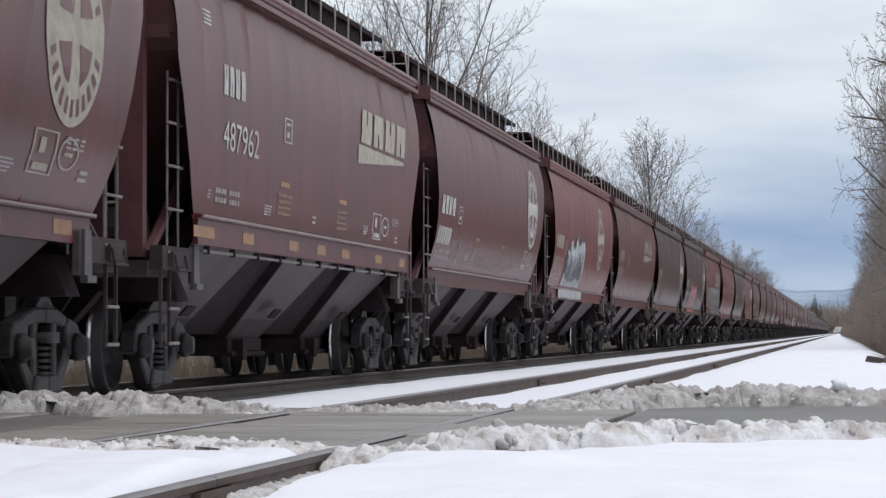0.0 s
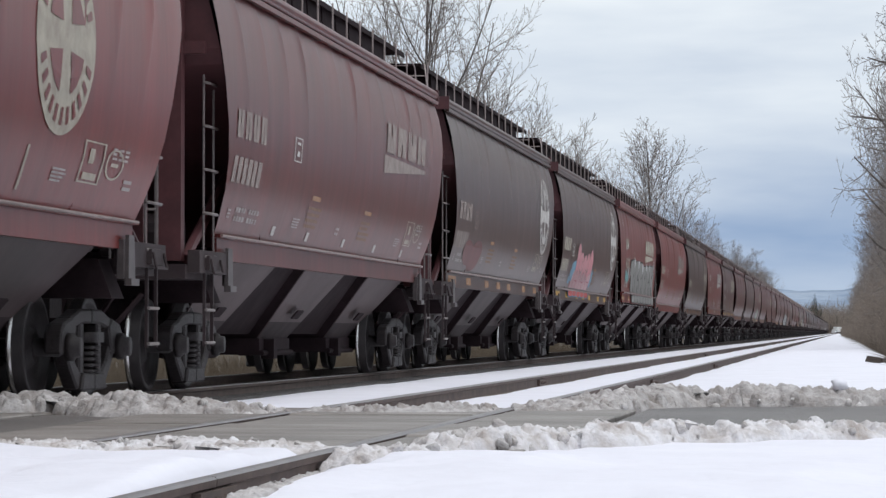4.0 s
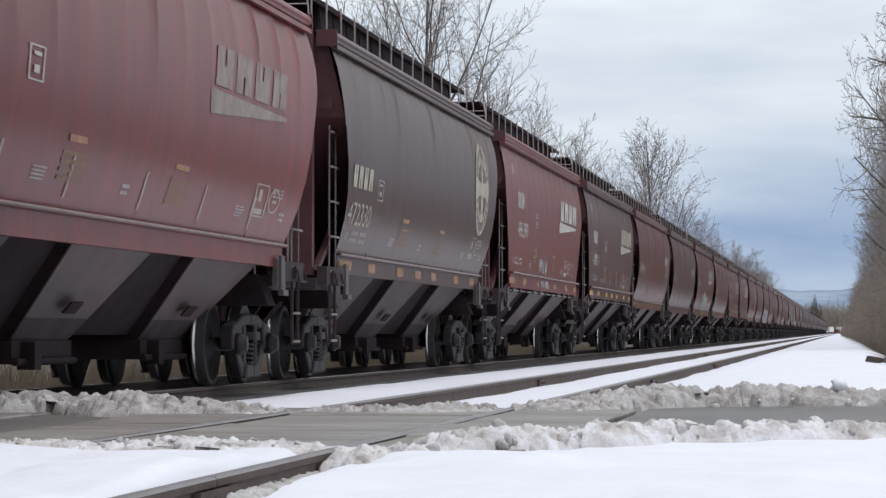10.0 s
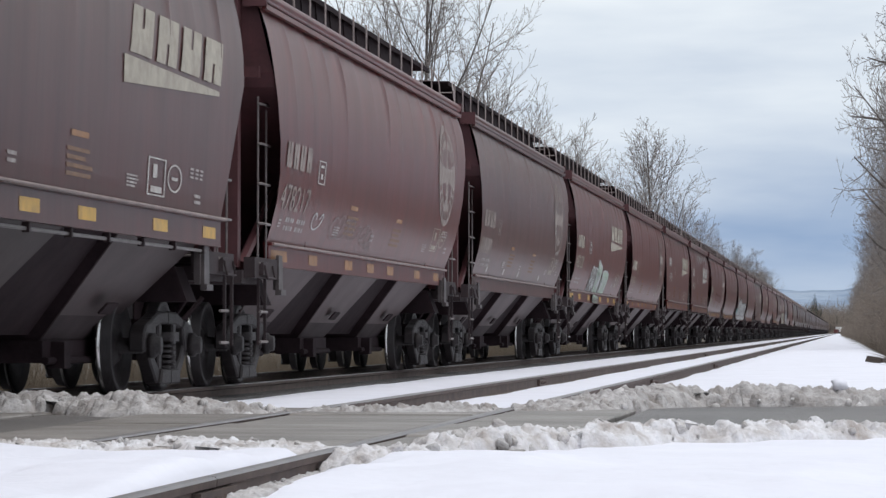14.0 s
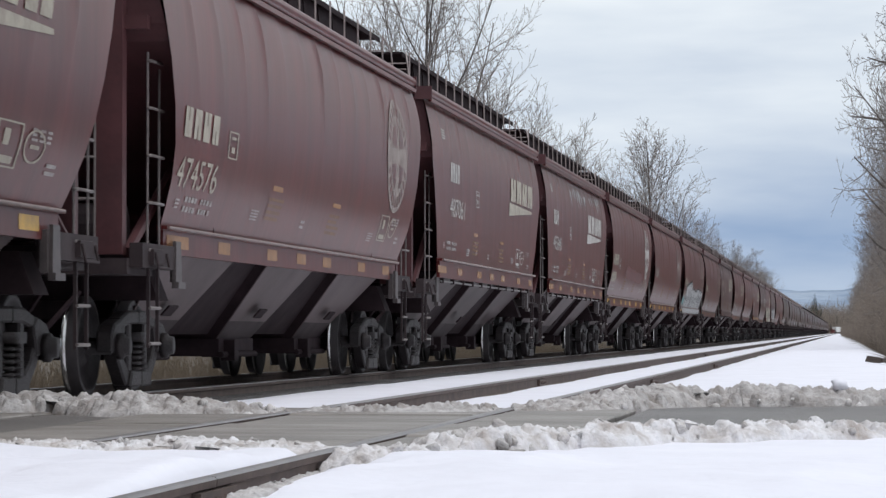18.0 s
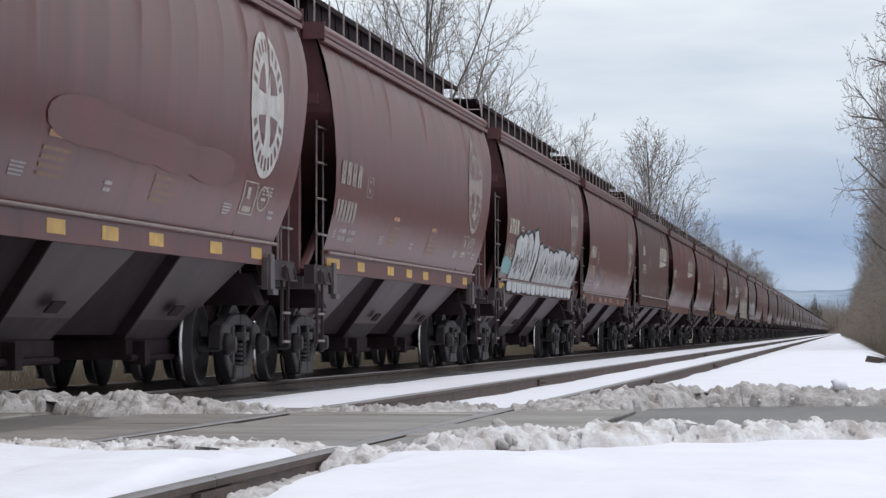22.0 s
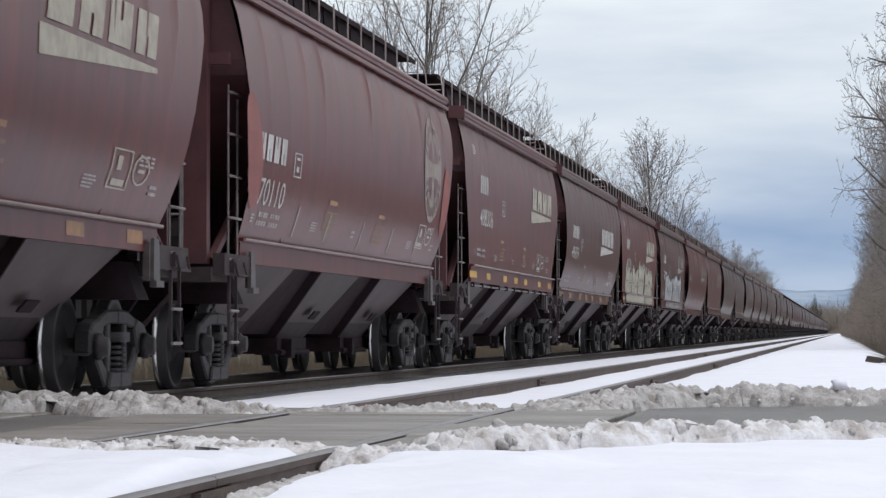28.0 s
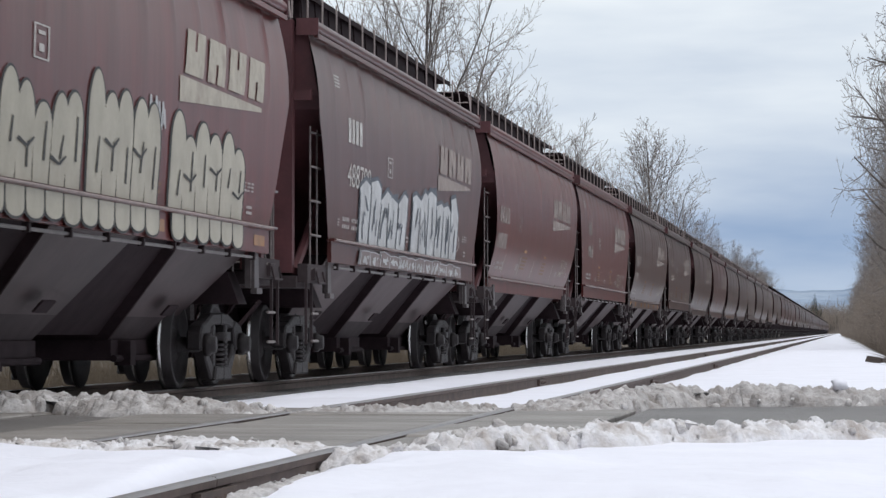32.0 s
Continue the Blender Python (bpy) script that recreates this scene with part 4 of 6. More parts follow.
# index, kind, paint, badge, badge tone, mark tone, number, tape, words for the label
TABLE = {
    -3: ("round", "redbrown", "emblem", "faded", "cream", "", "orange"),
    -2: ("flat", "red", "wedge", "cream", "white", "", "orange"),
    -1: ("round", "redbrown", "emblem", "cream", "cream", "", "orange"),
    0: ("flat", "redbrown", "wedge", "cream", "white", "487962", "orange"),
    1: ("round", "redbrown", "emblem", "white", "white", "", ""),
    2: ("round", "red", "emblem", "cream", "cream", "480112", ""),
    3: ("round", "redbrown", "wedge", "faded", "faded", "", ""),
    4: ("round", "grey", "emblem", "white", "faded", "", "orange"),
    5: ("round", "grey", "emblem", "white", "cream", "", "yellow"),
    6: ("flat", "red", "wedge", "cream", "cream", "485337", "orange"),
    7: ("round", "red", "wedge", "faded", "cream", "482187", ""),
    8: ("round", "grey", "emblem", "cream", "cream", "472330", "orange"),
    9: ("flat", "red", "wedge", "white", "white", "486399", "orange"),
    10: ("flat", "brown", "wedge", "cream", "white", "488014", "yellow"),
    11: ("round", "redbrown", "emblem", "faded", "faded", "478217", "orange"),
    12: ("round", "brown", "emblem", "faded", "faded", "", ""),
    13: ("round", "redbrown", "wedge", "cream", "cream", "482128", "yellow"),
    14: ("round", "redbrown", "emblem", "faded", "cream", "474576", "orange"),
    15: ("flat", "redbrown", "wedge", "cream", "white", "487061", "orange"),
    16: ("flat", "redbrown", "wedge", "white", "white", "495640", "orange"),
    17: ("round", "redbrown", "emblem", "white", "cream", "", "yellow"),
    18: ("round", "redbrown", "emblem", "faded", "faded", "", "yellow"),
    19: ("round", "redbrown", "emblem", "faded", "cream", "479262", "yellow"),
    20: ("round", "redbrown", "emblem", "faded", "cream", "478786", "orange"),
    21: ("flat", "brown", "wedge", "cream", "cream", "488943", ""),
    22: ("round", "redbrown", "wedge", "cream", "cream", "", "orange"),
    23: ("round", "redbrown", "emblem", "faded", "white", "470110", ""),
    24: ("flat", "redbrown", "wedge", "cream", "white", "488306", "yellow"),
    25: ("round", "brown", "wedge", "white", "white", "496899", "orange"),
    26: ("flat", "redbrown", "wedge", "cream", "white", "487220", "orange"),
    27: ("flat", "brown", "wedge", "faded", "white", "488780", ""),
    28: ("round", "redbrown", "wedge", "faded", "faded", "", ""),
    29: ("flat", "redbrown", "wedge", "faded", "faded", "", ""),
}
ART = {
    -3: [], 1: [("scribble", 1, -5.9, 4.5, 1.66, 2.05, 7, (M_FADED,))],
    2: [("piece", 2, -4.8, -0.4, 1.62, 2.66, 7, (M_SPRAYW, M_SPRAYB)), ("feet", 12, -5.2, 0.6, 1.325, 1.535, 8, (M_SPRAYW, M_HAZE))],
    4: [("patch", 4, -6.0, -4.0, 1.66, 2.2, 2, (M_FADERED,))],
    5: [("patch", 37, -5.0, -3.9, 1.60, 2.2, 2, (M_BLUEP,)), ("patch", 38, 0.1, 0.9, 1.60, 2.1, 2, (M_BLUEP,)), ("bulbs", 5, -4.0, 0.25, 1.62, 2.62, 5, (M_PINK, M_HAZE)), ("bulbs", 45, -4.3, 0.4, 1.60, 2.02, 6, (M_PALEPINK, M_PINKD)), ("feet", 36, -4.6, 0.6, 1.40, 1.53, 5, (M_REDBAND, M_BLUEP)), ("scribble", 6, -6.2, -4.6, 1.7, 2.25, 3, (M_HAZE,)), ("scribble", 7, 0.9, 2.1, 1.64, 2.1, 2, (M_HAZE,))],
    6: [("slab", 8, -3.8, 6.3, 1.735, 2.66, 6, (M_SILVER, M_BLACKP, M_SPRAYW)), ("feet", 9, -3.7, 6.3, 1.43, 1.665, 8, (M_SILVER, M_BLACKP)), ("tag", 10, -6.0, -4.7, 2.0, 2.42, 4, (M_TEAL,)), ("patch", 46, -5.9, -4.8, 2.0, 2.3, 3, (M_TEAL,)), ("splash", 47, -5.0, -3.9, 1.75, 2.45, 6, (M_SPRAYW,)), ("splash", 48, 6.3, 7.0, 1.75, 2.9, 6, (M_SPRAYW,))],
    9: [("tag", 11, -1.65, 0.05, 1.74, 2.12, 4, (M_SPRAYW,)), ("tag", 13, -1.6, 0.05, 1.44, 1.66, 4, (M_SPRAYW,))],
    11: [("scribble", 14, -3.9, -0.6, 1.66, 2.0, 3, (M_HAZE,)), ("scribble", 31, -5.3, -4.6, 1.7, 2.0, 1, (M_SPRAYW,))],
    13: [("piece", 15, -3.0, -1.5, 1.585, 2.14, 2, (M_SILVER, M_SPRAYW)), ("piece", 16, -1.2, 0.1, 1.585, 2.38, 2, (M_MINT, M_SPRAYW)), ("piece", 41, 0.5, 2.2, 1.585, 2.16, 2, (M_MINT, M_SPRAYW)), ("piece", 42, -1.2, 0.3, 1.325, 1.52, 2, (M_MINT, M_HAZE))],
    16: [("splash", 17, -2.2, 2.2, 3.45, 3.92, 9, (M_SPRAYW,)), ("splash", 18, 3.2, 6.2, 3.5, 3.95, 6, (M_SPRAYW,))],
    17: [("patch", 19, -2.4, 4.0, 2.0, 2.5, 4, (M_FADERED,))],
    19: [("piece", 20, -6.0, -2.1, 1.60, 2.56, 4, (M_SPRAYW, M_BLACKP, M_TEAL)), ("piece", 21, -1.7, 6.9, 1.60, 2.36, 9, (M_SPRAYW, M_BLACKP, M_TEAL)), ("feet", 22, -6.3, 7.0, 1.325, 1.535, 15, (M_SPRAYW, M_BLACKP)), ("patch", 23, -7.3, -6.1, 1.62, 1.95, 2, (M_TEAL,))],
    20: [("tag", 24, -4.8, -3.5, 1.62, 2.02, 4, (M_SPRAYW,)), ("tag", 51, -4.6, -3.3, 1.75, 2.32, 4, (M_HAZE,))],
    22: [("tag", 25, -5.8, -1.0, 1.64, 2.2, 6, (M_SPRAYW,)), ("scribble", 32, -0.9, 0.3, 1.66, 1.95, 2, (M_HAZE,))],
    23: [("patch", 26, 7.05, 7.6, 1.7, 3.2, 1, (M_SALMON,)), ("patch", 27, -7.85, -7.35, 1.8, 3.0, 1, (M_SALMON,))],
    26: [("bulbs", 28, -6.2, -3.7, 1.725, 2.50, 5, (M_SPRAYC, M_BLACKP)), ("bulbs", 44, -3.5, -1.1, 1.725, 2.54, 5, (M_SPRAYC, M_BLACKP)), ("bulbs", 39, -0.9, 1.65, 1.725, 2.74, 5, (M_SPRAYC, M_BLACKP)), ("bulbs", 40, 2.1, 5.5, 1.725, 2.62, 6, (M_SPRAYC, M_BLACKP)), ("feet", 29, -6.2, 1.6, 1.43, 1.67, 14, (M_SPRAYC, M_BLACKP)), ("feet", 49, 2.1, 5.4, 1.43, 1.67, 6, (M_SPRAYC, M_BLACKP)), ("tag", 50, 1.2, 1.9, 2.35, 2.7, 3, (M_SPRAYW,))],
    27: [("piece", 30, -4.9, -0.9, 1.72, 2.56, 5, (M_SPRAYW, M_SPRAYB, M_SPRAYB)), ("piece", 33, -0.3, 4.7, 1.72, 2.66, 6, (M_SPRAYW, M_SPRAYB, M_SPRAYB)), ("piece", 34, -5.0, 5.0, 1.44, 1.64, 12, (M_HAZE, M_SPRAYW))],
}
DUSKY = {0, 1, 10, 15, 17, 26, 2, 4, 5, 8, 20, 23, 24, 25, 28}
LETTERING = ("owner_mark", "car_number", "number_bar")
BADGE = ("owner_badge", "badge_wedge", "round_badge")
SHIFT = {10: ((LETTERING, -0.35, -0.16), (BADGE, 0.35, 0.0)), 16: ((LETTERING, -0.5, -0.05), (BADGE, -0.4, -0.03)), 17: ((BADGE, -0.1, 0.0),), 2: ((BADGE, -1.8, -0.08),), 4: ((BADGE, 0.25, -0.05),), 5: ((BADGE, 0.5, 0.0),), 19: ((BADGE, -0.2, 0.1),), 25: ((LETTERING, 1.0, 0.17), (BADGE, -0.8, -0.2))}
PAINT_WORDS = {"red": "red oxide painted", "redbrown": "dusty red-brown", "brown": "dull mineral-brown", "grey": "weathered grey-brown", "dusty": "haze-paled brown"}
ART_WORDS = {"scribble": "with thin white scribbles", "tag": "with thin white spray tags", "splash": "with white paint splashes", "patch": "with a red painted patch", "piece": "with spiky pale graffiti", "bulbs": "with rounded cream graffiti", "slab": "with broad silver graffiti", "feet": "with pale graffiti"}


# y of the middle of each named car at the start of the clip
CENTRE = [35.05, 52.58, 71.07, 89.25, 107.0, 125.16, 143.02, 160.76, 179.02, 197.06, 214.81, 232.32, 250.66, 268.83, 287.15, 305.0, 322.4, 339.83, 357.81, 376.4, 394.32, 412.54, 430.09, 448.49, 466.67, 484.1, 501.48, 519.35, 537.02]


def repaint(ob, mat):
    ob.material_slots[0].link = "OBJECT"
    ob.material_slots[0].material = mat


def dress(car, i, kind, paint, badge, tone, mark, number, tape):
    """Paints one car and puts its marks on."""
    M = MARKS[kind]
    for o in car.children:
        if o.name.split(".")[0] in ("body", "side_sill", "roof_rail"):
            repaint(o, PAINT[paint])
    if i in DUSKY:
        for o in car.children:
            for q in o.children:
                if q.name.split(".")[0] == "side_sheet" and q.data.materials[0] == M_BAY:
                    repaint(q, M_BAYDUSK)
    if badge == "emblem":
        part_of("round_badge", emblem_for(tone, paint), None, car, tone + " round painted badge")
    else:
        part_of("owner_badge", M["wedge_letters", tone], None, car, tone + " painted blocks")["kind"] = "stuff"
        part_of("badge_wedge", M["wedge", tone], None, car)
    part_of("owner_mark", M["mark", mark], None, car)["kind"] = "stuff"
    if number:
        box_ = (-7.4, -5.65, 1.93, 2.21) if kind == "round" else (-5.88, -4.05, 2.39, 2.68)
        part_of("car_number", digits_mesh(number, kind, *box_, STAMP[mark]), None, car)["kind"] = "stuff"
    else:
        part_of("number_bar", SHARED["bars", kind, mark], None, car)["kind"] = "stuff"
    part_of("plate_box", M["plate", "white" if i % 2 else mark], None, car)
    part_of("data_box", M["data_box", "white" if mark == "white" else "cream"], None, car)
    for key in ("weights", "notes", "instructions", "instructions_head"):
        part_of("stencil", M[key], None, car)["kind"] = "stuff"
    if kind == "flat":
        part_of("stencil", M["builder"], None, car)["kind"] = "stuff"
    if tape:
        long_one = part_of("reflective_tape", M["tape_long", tape], None, car, tape + " reflective tape")
        long_one.location.y = -7.15
        for y in (-4.8, -2.2, -0.4, 1.35, 4.0, 6.1):
            part_of("reflective_tape", M["tape", tape], None, car, tape + " reflective tape").location.y = y
    elif kind == "round":
        for y in (-4.6, -2.5, 0.05, 2.55, 5.0) if i % 2 else (-5.7, -3.1, -0.6, 3.3):
            part_of("seam_strip", M["strip" if i % 3 else "stripw"], None, car).location.y = y
    art = ART.get(i, [])
    for style, seed, y0, y1, z0, z1, n, mats in art:
        part_of("graffiti", graffiti_mesh(kind, seed, y0, y1, z0, z1, n, style, *mats), None, car, "spray-painted graffiti")["kind"] = "stuff"
    words = f"{PAINT_WORDS[paint]} {'round-sided' if kind == 'round' else 'flat-sided'} covered hopper railcar "
    words += ART_WORDS[art[0][0]] if art else ("with a round painted badge" if badge == "emblem" else "with a pale wedge badge")
    extra = ((LETTERING, 0.0, 0.15), (("plate_box",), 1.15, 0.17)) if kind == "round" and badge == "wedge" else ()
    for nm, dy, dz in SHIFT.get(i, ()) + extra:
        for o in car.children:
            if o.name.split(".")[0] in nm:
                if dz:
                    o.data = o.data.copy()
                    for v in o.data.vertices:
                        v.co.x += side_x(kind, v.co.z + dz) - side_x(kind, v.co.z)
                        v.co.z += dz
                o.location.y += dy
    tagged(car, words, "railcar", "cars of the grain train")


for kind in ("round", "flat"):
    for tone, mat in STAMP.items():
        y, z = (-7.4, 1.94) if kind == "round" else (-5.9, 2.40)
        SHARED["bars", kind, tone] = stencil_mesh(kind, [(y, z, 6, 1, 0.20, 0.26)], mat)

FIRST, LAST, FAR = -2, 40, 102
rnd = random.Random(11)
START = dict(enumerate(CENTRE))
START[-1], START[-2] = 17.25, -0.6
last_kind = "round"
for i in range(FIRST, LAST):
    spec = TABLE.get(i)
    if not spec:
        kd = rnd.choice(("round", "round", "flat"))
        # paler paints and faded marks carry the distance haze on these far cars
        spec = (kd, rnd.choice(("dusty", "grey", "dusty", "brown", "grey")), "wedge" if kd == "flat" else rnd.choice(("emblem", "wedge")), "faded", "faded", "", rnd.choice(("", "orange")))
    if i not in START:
        START[i] = START[i - 1] + (PITCH[last_kind] + PITCH[spec[0]]) / 2
    last_kind = spec[0]
    car = copy_thing(proto[spec[0]], pose(TRAIN_X, START[i], 0))
    dress(car, i, *spec)
    CARS.append((i, spec[0], car))


def far_car(kind):
    """A car that stays far down the line: body, sill, bays and trucks alone."""
    car = new("hopper_car")
    tagged(car, "haze-paled brown covered hopper railcar far down the line", "railcar", "cars of the grain train")
    for o in proto[kind].children:
        if o.name.split(".")[0] in ("body", "side_sill", "roof_rail", "running_board", "centre_sill", "end_sheet", "hopper_bay", "truck_bolster", "wheelset"):
            c = o.copy()
            scene.collection.objects.link(c)
            c.parent, c.matrix_parent_inverse = car, o.matrix_parent_inverse
    return car


far_proto = {k: far_car(k) for k in ("round", "flat")}
for i in range(LAST, FAR):
    kd = rnd.choice(("round", "round", "flat"))
    START[i] = START[i - 1] + (PITCH[last_kind] + PITCH[kd]) / 2
    last_kind = kd
    car = copy_thing(far_proto[kd], pose(TRAIN_X, START[i], 0))
    # mostly the paled paint, which stands in for haze
    p = PAINT[rnd.choice(("dusty", "dusty", "brown", "dusty", "grey"))]
    for o in car.children:
        if o.name.split(".")[0] in ("body", "side_sill", "roof_rail"):
            repaint(o, p)
    CARS.append((i, kd, car))
for k in (*proto.values(), *far_proto.values()):
    for o in (*k.children_recursive, k):
        bpy.data.objects.remove(o)


# ---------------------------------------------------------------- ground
def ramp01(v, a, b):
    t = max(0.0, min(1.0, (v - a) / (b - a)))
    return t * t * (3 - 2 * t)


def road_near(x):
    return interp(x, [(-60.0, 15.0), (-2.3, 15.05), (-1.75, 15.5), (-0.95, 17.0), (0.3, 17.8), (30.0, 48.0)])


def road_far(x):
    return 23.2 + 0.85 * max(0.0, x + 1.6)


def in_road(x, y):
    return ramp01(y, road_near(x) - 0.25, road_near(x) + 0.05) * (1 - ramp01(y, road_far(x) - 0.05, road_far(x) + 0.25))


def snow_z(x, y):
    """Height of the snow."""
    n = noise.noise((x * 0.35, y * 0.22, 3.0)) * 0.05 + noise.noise((x * 1.3, y * 0.9, 7.0)) * 0.018 + noise.noise((x * 4.0, y * 2.6, 1.0)) * 0.006
    z = -0.125 + n
    track = max(ramp01(-abs(x - SIDING_X), -1.25, -0.9), ramp01(-abs(x - TRAIN_X), -1.55, -1.2))
    z = z * (1 - track) + (-0.145 + n * 0.25) * track
    # banked snow on the camera's side of the siding
    right = ramp01(x, -2.2, -1.2) * (1 - ramp01(y, 26, 60))
    z += right * 0.06 * (1 - ramp01(y, 20, 40) * 0.5)
    # the shoulder falls away to the right and behind the train
    z -= 0.5 * ramp01(x, 0.7, 2.6) * ramp01(y, 30, 70)
    z -= 0.35 * ramp01(-x, 9.4, 12.0)
    before = 1 - ramp01(y, road_near(x) - 0.1, road_near(x) + 0.3)
    left = ramp01(-x, 2.60, 2.72) * (1 - ramp01(-x, 6.3, 6.8)) * before
    z = z * (1 - left) + (0.008 + 0.3 * n) * left
    right = ramp01(x, -2.36, -2.20) * before
    z = z * (1 - right) + (-0.015 + 0.5 * n) * right
    z += (0.030 * noise.noise((x * 2.4, y * 1.5, 11.0)) + 0.055 * noise.noise((x * 0.9, y * 0.5, 4.0)) + 0.012 * noise.noise((x * 7.0, y * 4.0, 2.0))) * (1 - ramp01(y, 14, 17)) * max(left, right)
    r = in_road(x, y)
    return z * (1 - r) - 0.16 * r


def axis_points(parts):
    out = []
    for a, b, n in parts:
        out += [a + (b - a) * i / n for i in range(n)]
    return out + [parts[-1][1]]


def ground_material():
    m = material("snow_and_dry_grass", (0.755, 0.755, 0.825), 0.75, spread=0.05, scale=1.2, bump=0.6, bump_scale=7.0, spec=0.25)
    nt = m.node_tree
    n, L = nt.nodes.new, nt.links.new
    p = nt.nodes["Principled BSDF"]
    old = p.inputs["Base Color"].links[0].from_socket
    tc, sep, noi = n("ShaderNodeTexCoord"), n("ShaderNodeSeparateXYZ"), n("ShaderNodeTexNoise")
    noi.inputs["Scale"].default_value, noi.inputs["Detail"].default_value = 0.5, 6.0
    L(tc.outputs["Object"], sep.inputs[0])
    L(tc.outputs["Object"], noi.inputs["Vector"])
    a, b = n("ShaderNodeMath"), n("ShaderNodeMapRange")
    a.operation, a.inputs[1].default_value = "MULTIPLY_ADD", 5.0
    L(noi.outputs["Fac"], a.inputs[0])
    L(sep.outputs["X"], a.inputs[2])
    b.inputs["From Min"].default_value, b.inputs["From Max"].default_value = -6.8, -7.6
    L(a.outputs[0], b.inputs["Value"])
    c, d, e = n("ShaderNodeMath"), n("ShaderNodeMapRange"), n("ShaderNodeMath")
    c.operation, c.inputs[1].default_value = "MULTIPLY_ADD", 3.0
    L(noi.outputs["Fac"], c.inputs[0])
    near, far_in, sum1, sum2 = n("ShaderNodeMapRange"), n("ShaderNodeMapRange"), n("ShaderNodeMath"), n("ShaderNodeMath")
    near.inputs["From Min"].default_value, near.inputs["From Max"].default_value, near.inputs["To Min"].default_value, near.inputs["To Max"].default_value = 40.0, 60.0, -30.0, 0.0
    far_in.inputs["From Min"].default_value, far_in.inputs["From Max"].default_value, far_in.inputs["To Max"].default_value = 90.0, 560.0, 1.6
    for m_ in (near, far_in):
        L(sep.outputs["Y"], m_.inputs["Value"])
    L(sep.outputs["X"], sum1.inputs[0])
    L(near.outputs["Result"], sum1.inputs[1])
    L(sum1.outputs[0], sum2.inputs[0])
    L(far_in.outputs["Result"], sum2.inputs[1])
    L(sum2.outputs[0], c.inputs[2])
    d.inputs["From Min"].default_value, d.inputs["From Max"].default_value = 2.5, 3.2
    L(c.outputs[0], d.inputs["Value"])
    e.operation = "MAXIMUM"
    L(b.outputs["Result"], e.inputs[0])
    L(d.outputs["Result"], e.inputs[1])
    mix = n("ShaderNodeMix")
    mix.data_type = "RGBA"
    mix.inputs["B"].default_value = (0.085, 0.066, 0.049, 1)
    L(e.outputs[0], mix.inputs["Factor"])
    L(old, mix.inputs["A"])
    L(mix.outputs["Result"], p.inputs["Base Color"])
    return m


def build_ground():
    xs = axis_points([(-900, -60, 8), (-60, -12, 16), (-12, -8.5, 8), (-8.5, -5.8, 16), (-5.8, 1.2, 110), (1.2, 4, 14), (4, 30, 14), (30, 900, 8)])
    ys = axis_points([(-60, 8, 14), (8, 13.8, 56), (13.8, 14.8, 14), (14.8, 22.5, 20), (22.5, 26.5, 44), (26.5, 45, 60), (45, 120, 60), (120, 400, 40), (400, 1500, 20), (1500, 4700, 10)])
    me = bpy.data.meshes.new("ground")
    verts = [(x, y, snow_z(x, y)) for y in ys for x in xs]
    w = len(xs)
    faces = [(j * w + i, j * w + i + 1, (j + 1) * w + i + 1, (j + 1) * w + i) for j in range(len(ys) - 1) for i in range(w - 1)]
    me.from_pydata(verts, [], faces)
    for p in me.polygons:
        p.use_smooth = True
    ob = part_of("ground", me, ground_material())
    tagged(ob, "fresh snow with bare dry grass beyond the tracks", "ground", kind="structure")


build_ground()


def strip(name, x0, x1, y0, y1, z0, z1, mat, label, cat, n=1, step=None):
    """A slab with a slightly uneven top."""
    bm = bmesh.new()
    ny = n
    rows = []
    for j in range(ny + 1):
        y = y0 + (y1 - y0) * j / ny
        rows.append([bm.verts.new((x0, y, z0)), bm.verts.new((x0, y, z1)), bm.verts.new((x1, y, z1)), bm.verts.new((x1, y, z0))])
    for A, B in zip(rows, rows[1:]):
        for i in range(3):
            bm.faces.new((A[i], B[i], B[i + 1], A[i + 1]))
    bm.faces.new(rows[0])
    bm.faces.new(rows[-1][::-1])
    bmesh.ops.recalc_face_normals(bm, faces=bm.faces[:])
    return tagged(part(name, bm, mat), label, cat, kind="structure")


strip("ballast", -9.35, -6.42, 23.4, 3000, -0.30, -0.12, M_BALLAST, "dark stone ballast under the train", "ballast")
strip("ballast", -9.35, -6.42, -60, 14.3, -0.30, -0.12, M_BALLAST, "dark stone ballast under the train", "ballast")


def sheet_poly(name, pts, z0, z1, mat, label):
    bm = bmesh.new()
    top = [bm.verts.new((x, y, z1)) for x, y in pts]
    bot = [bm.verts.new((x, y, z0)) for x, y in pts]
    bm.faces.new(top)
    bm.faces.new(bot[::-1])
    for i in range(len(pts)):
        j = (i + 1) % len(pts)
        bm.faces.new((top[i], bot[i], bot[j], top[j]))
    bmesh.ops.recalc_face_normals(bm, faces=bm.faces[:])
    return tagged(part(name, bm, mat), label, "road", kind="structure")


ROAD_WORDS = "damp grey asphalt road crossing the tracks"
road = sheet_poly("road", [(-1.55, 15.75), (-0.9, 17.0), (0.3, 17.8), (30, 49.0), (30, 52.5), (-1.55, 25.0)], -0.35, -0.035, M_ASPHALT, ROAD_WORDS)
sheet_poly("road", [(-6.40, 15.1), (-4.97, 15.1), (-4.97, 23.6), (-6.40, 23.6)], -0.35, -0.035, M_ASPHALT, ROAD_WORDS)
sheet_poly("road", [(-60, 12.0), (-8.75, 14.2), (-8.75, 23.6), (-60, 22.0)], -0.35, -0.035, M_ASPHALT, ROAD_WORDS)


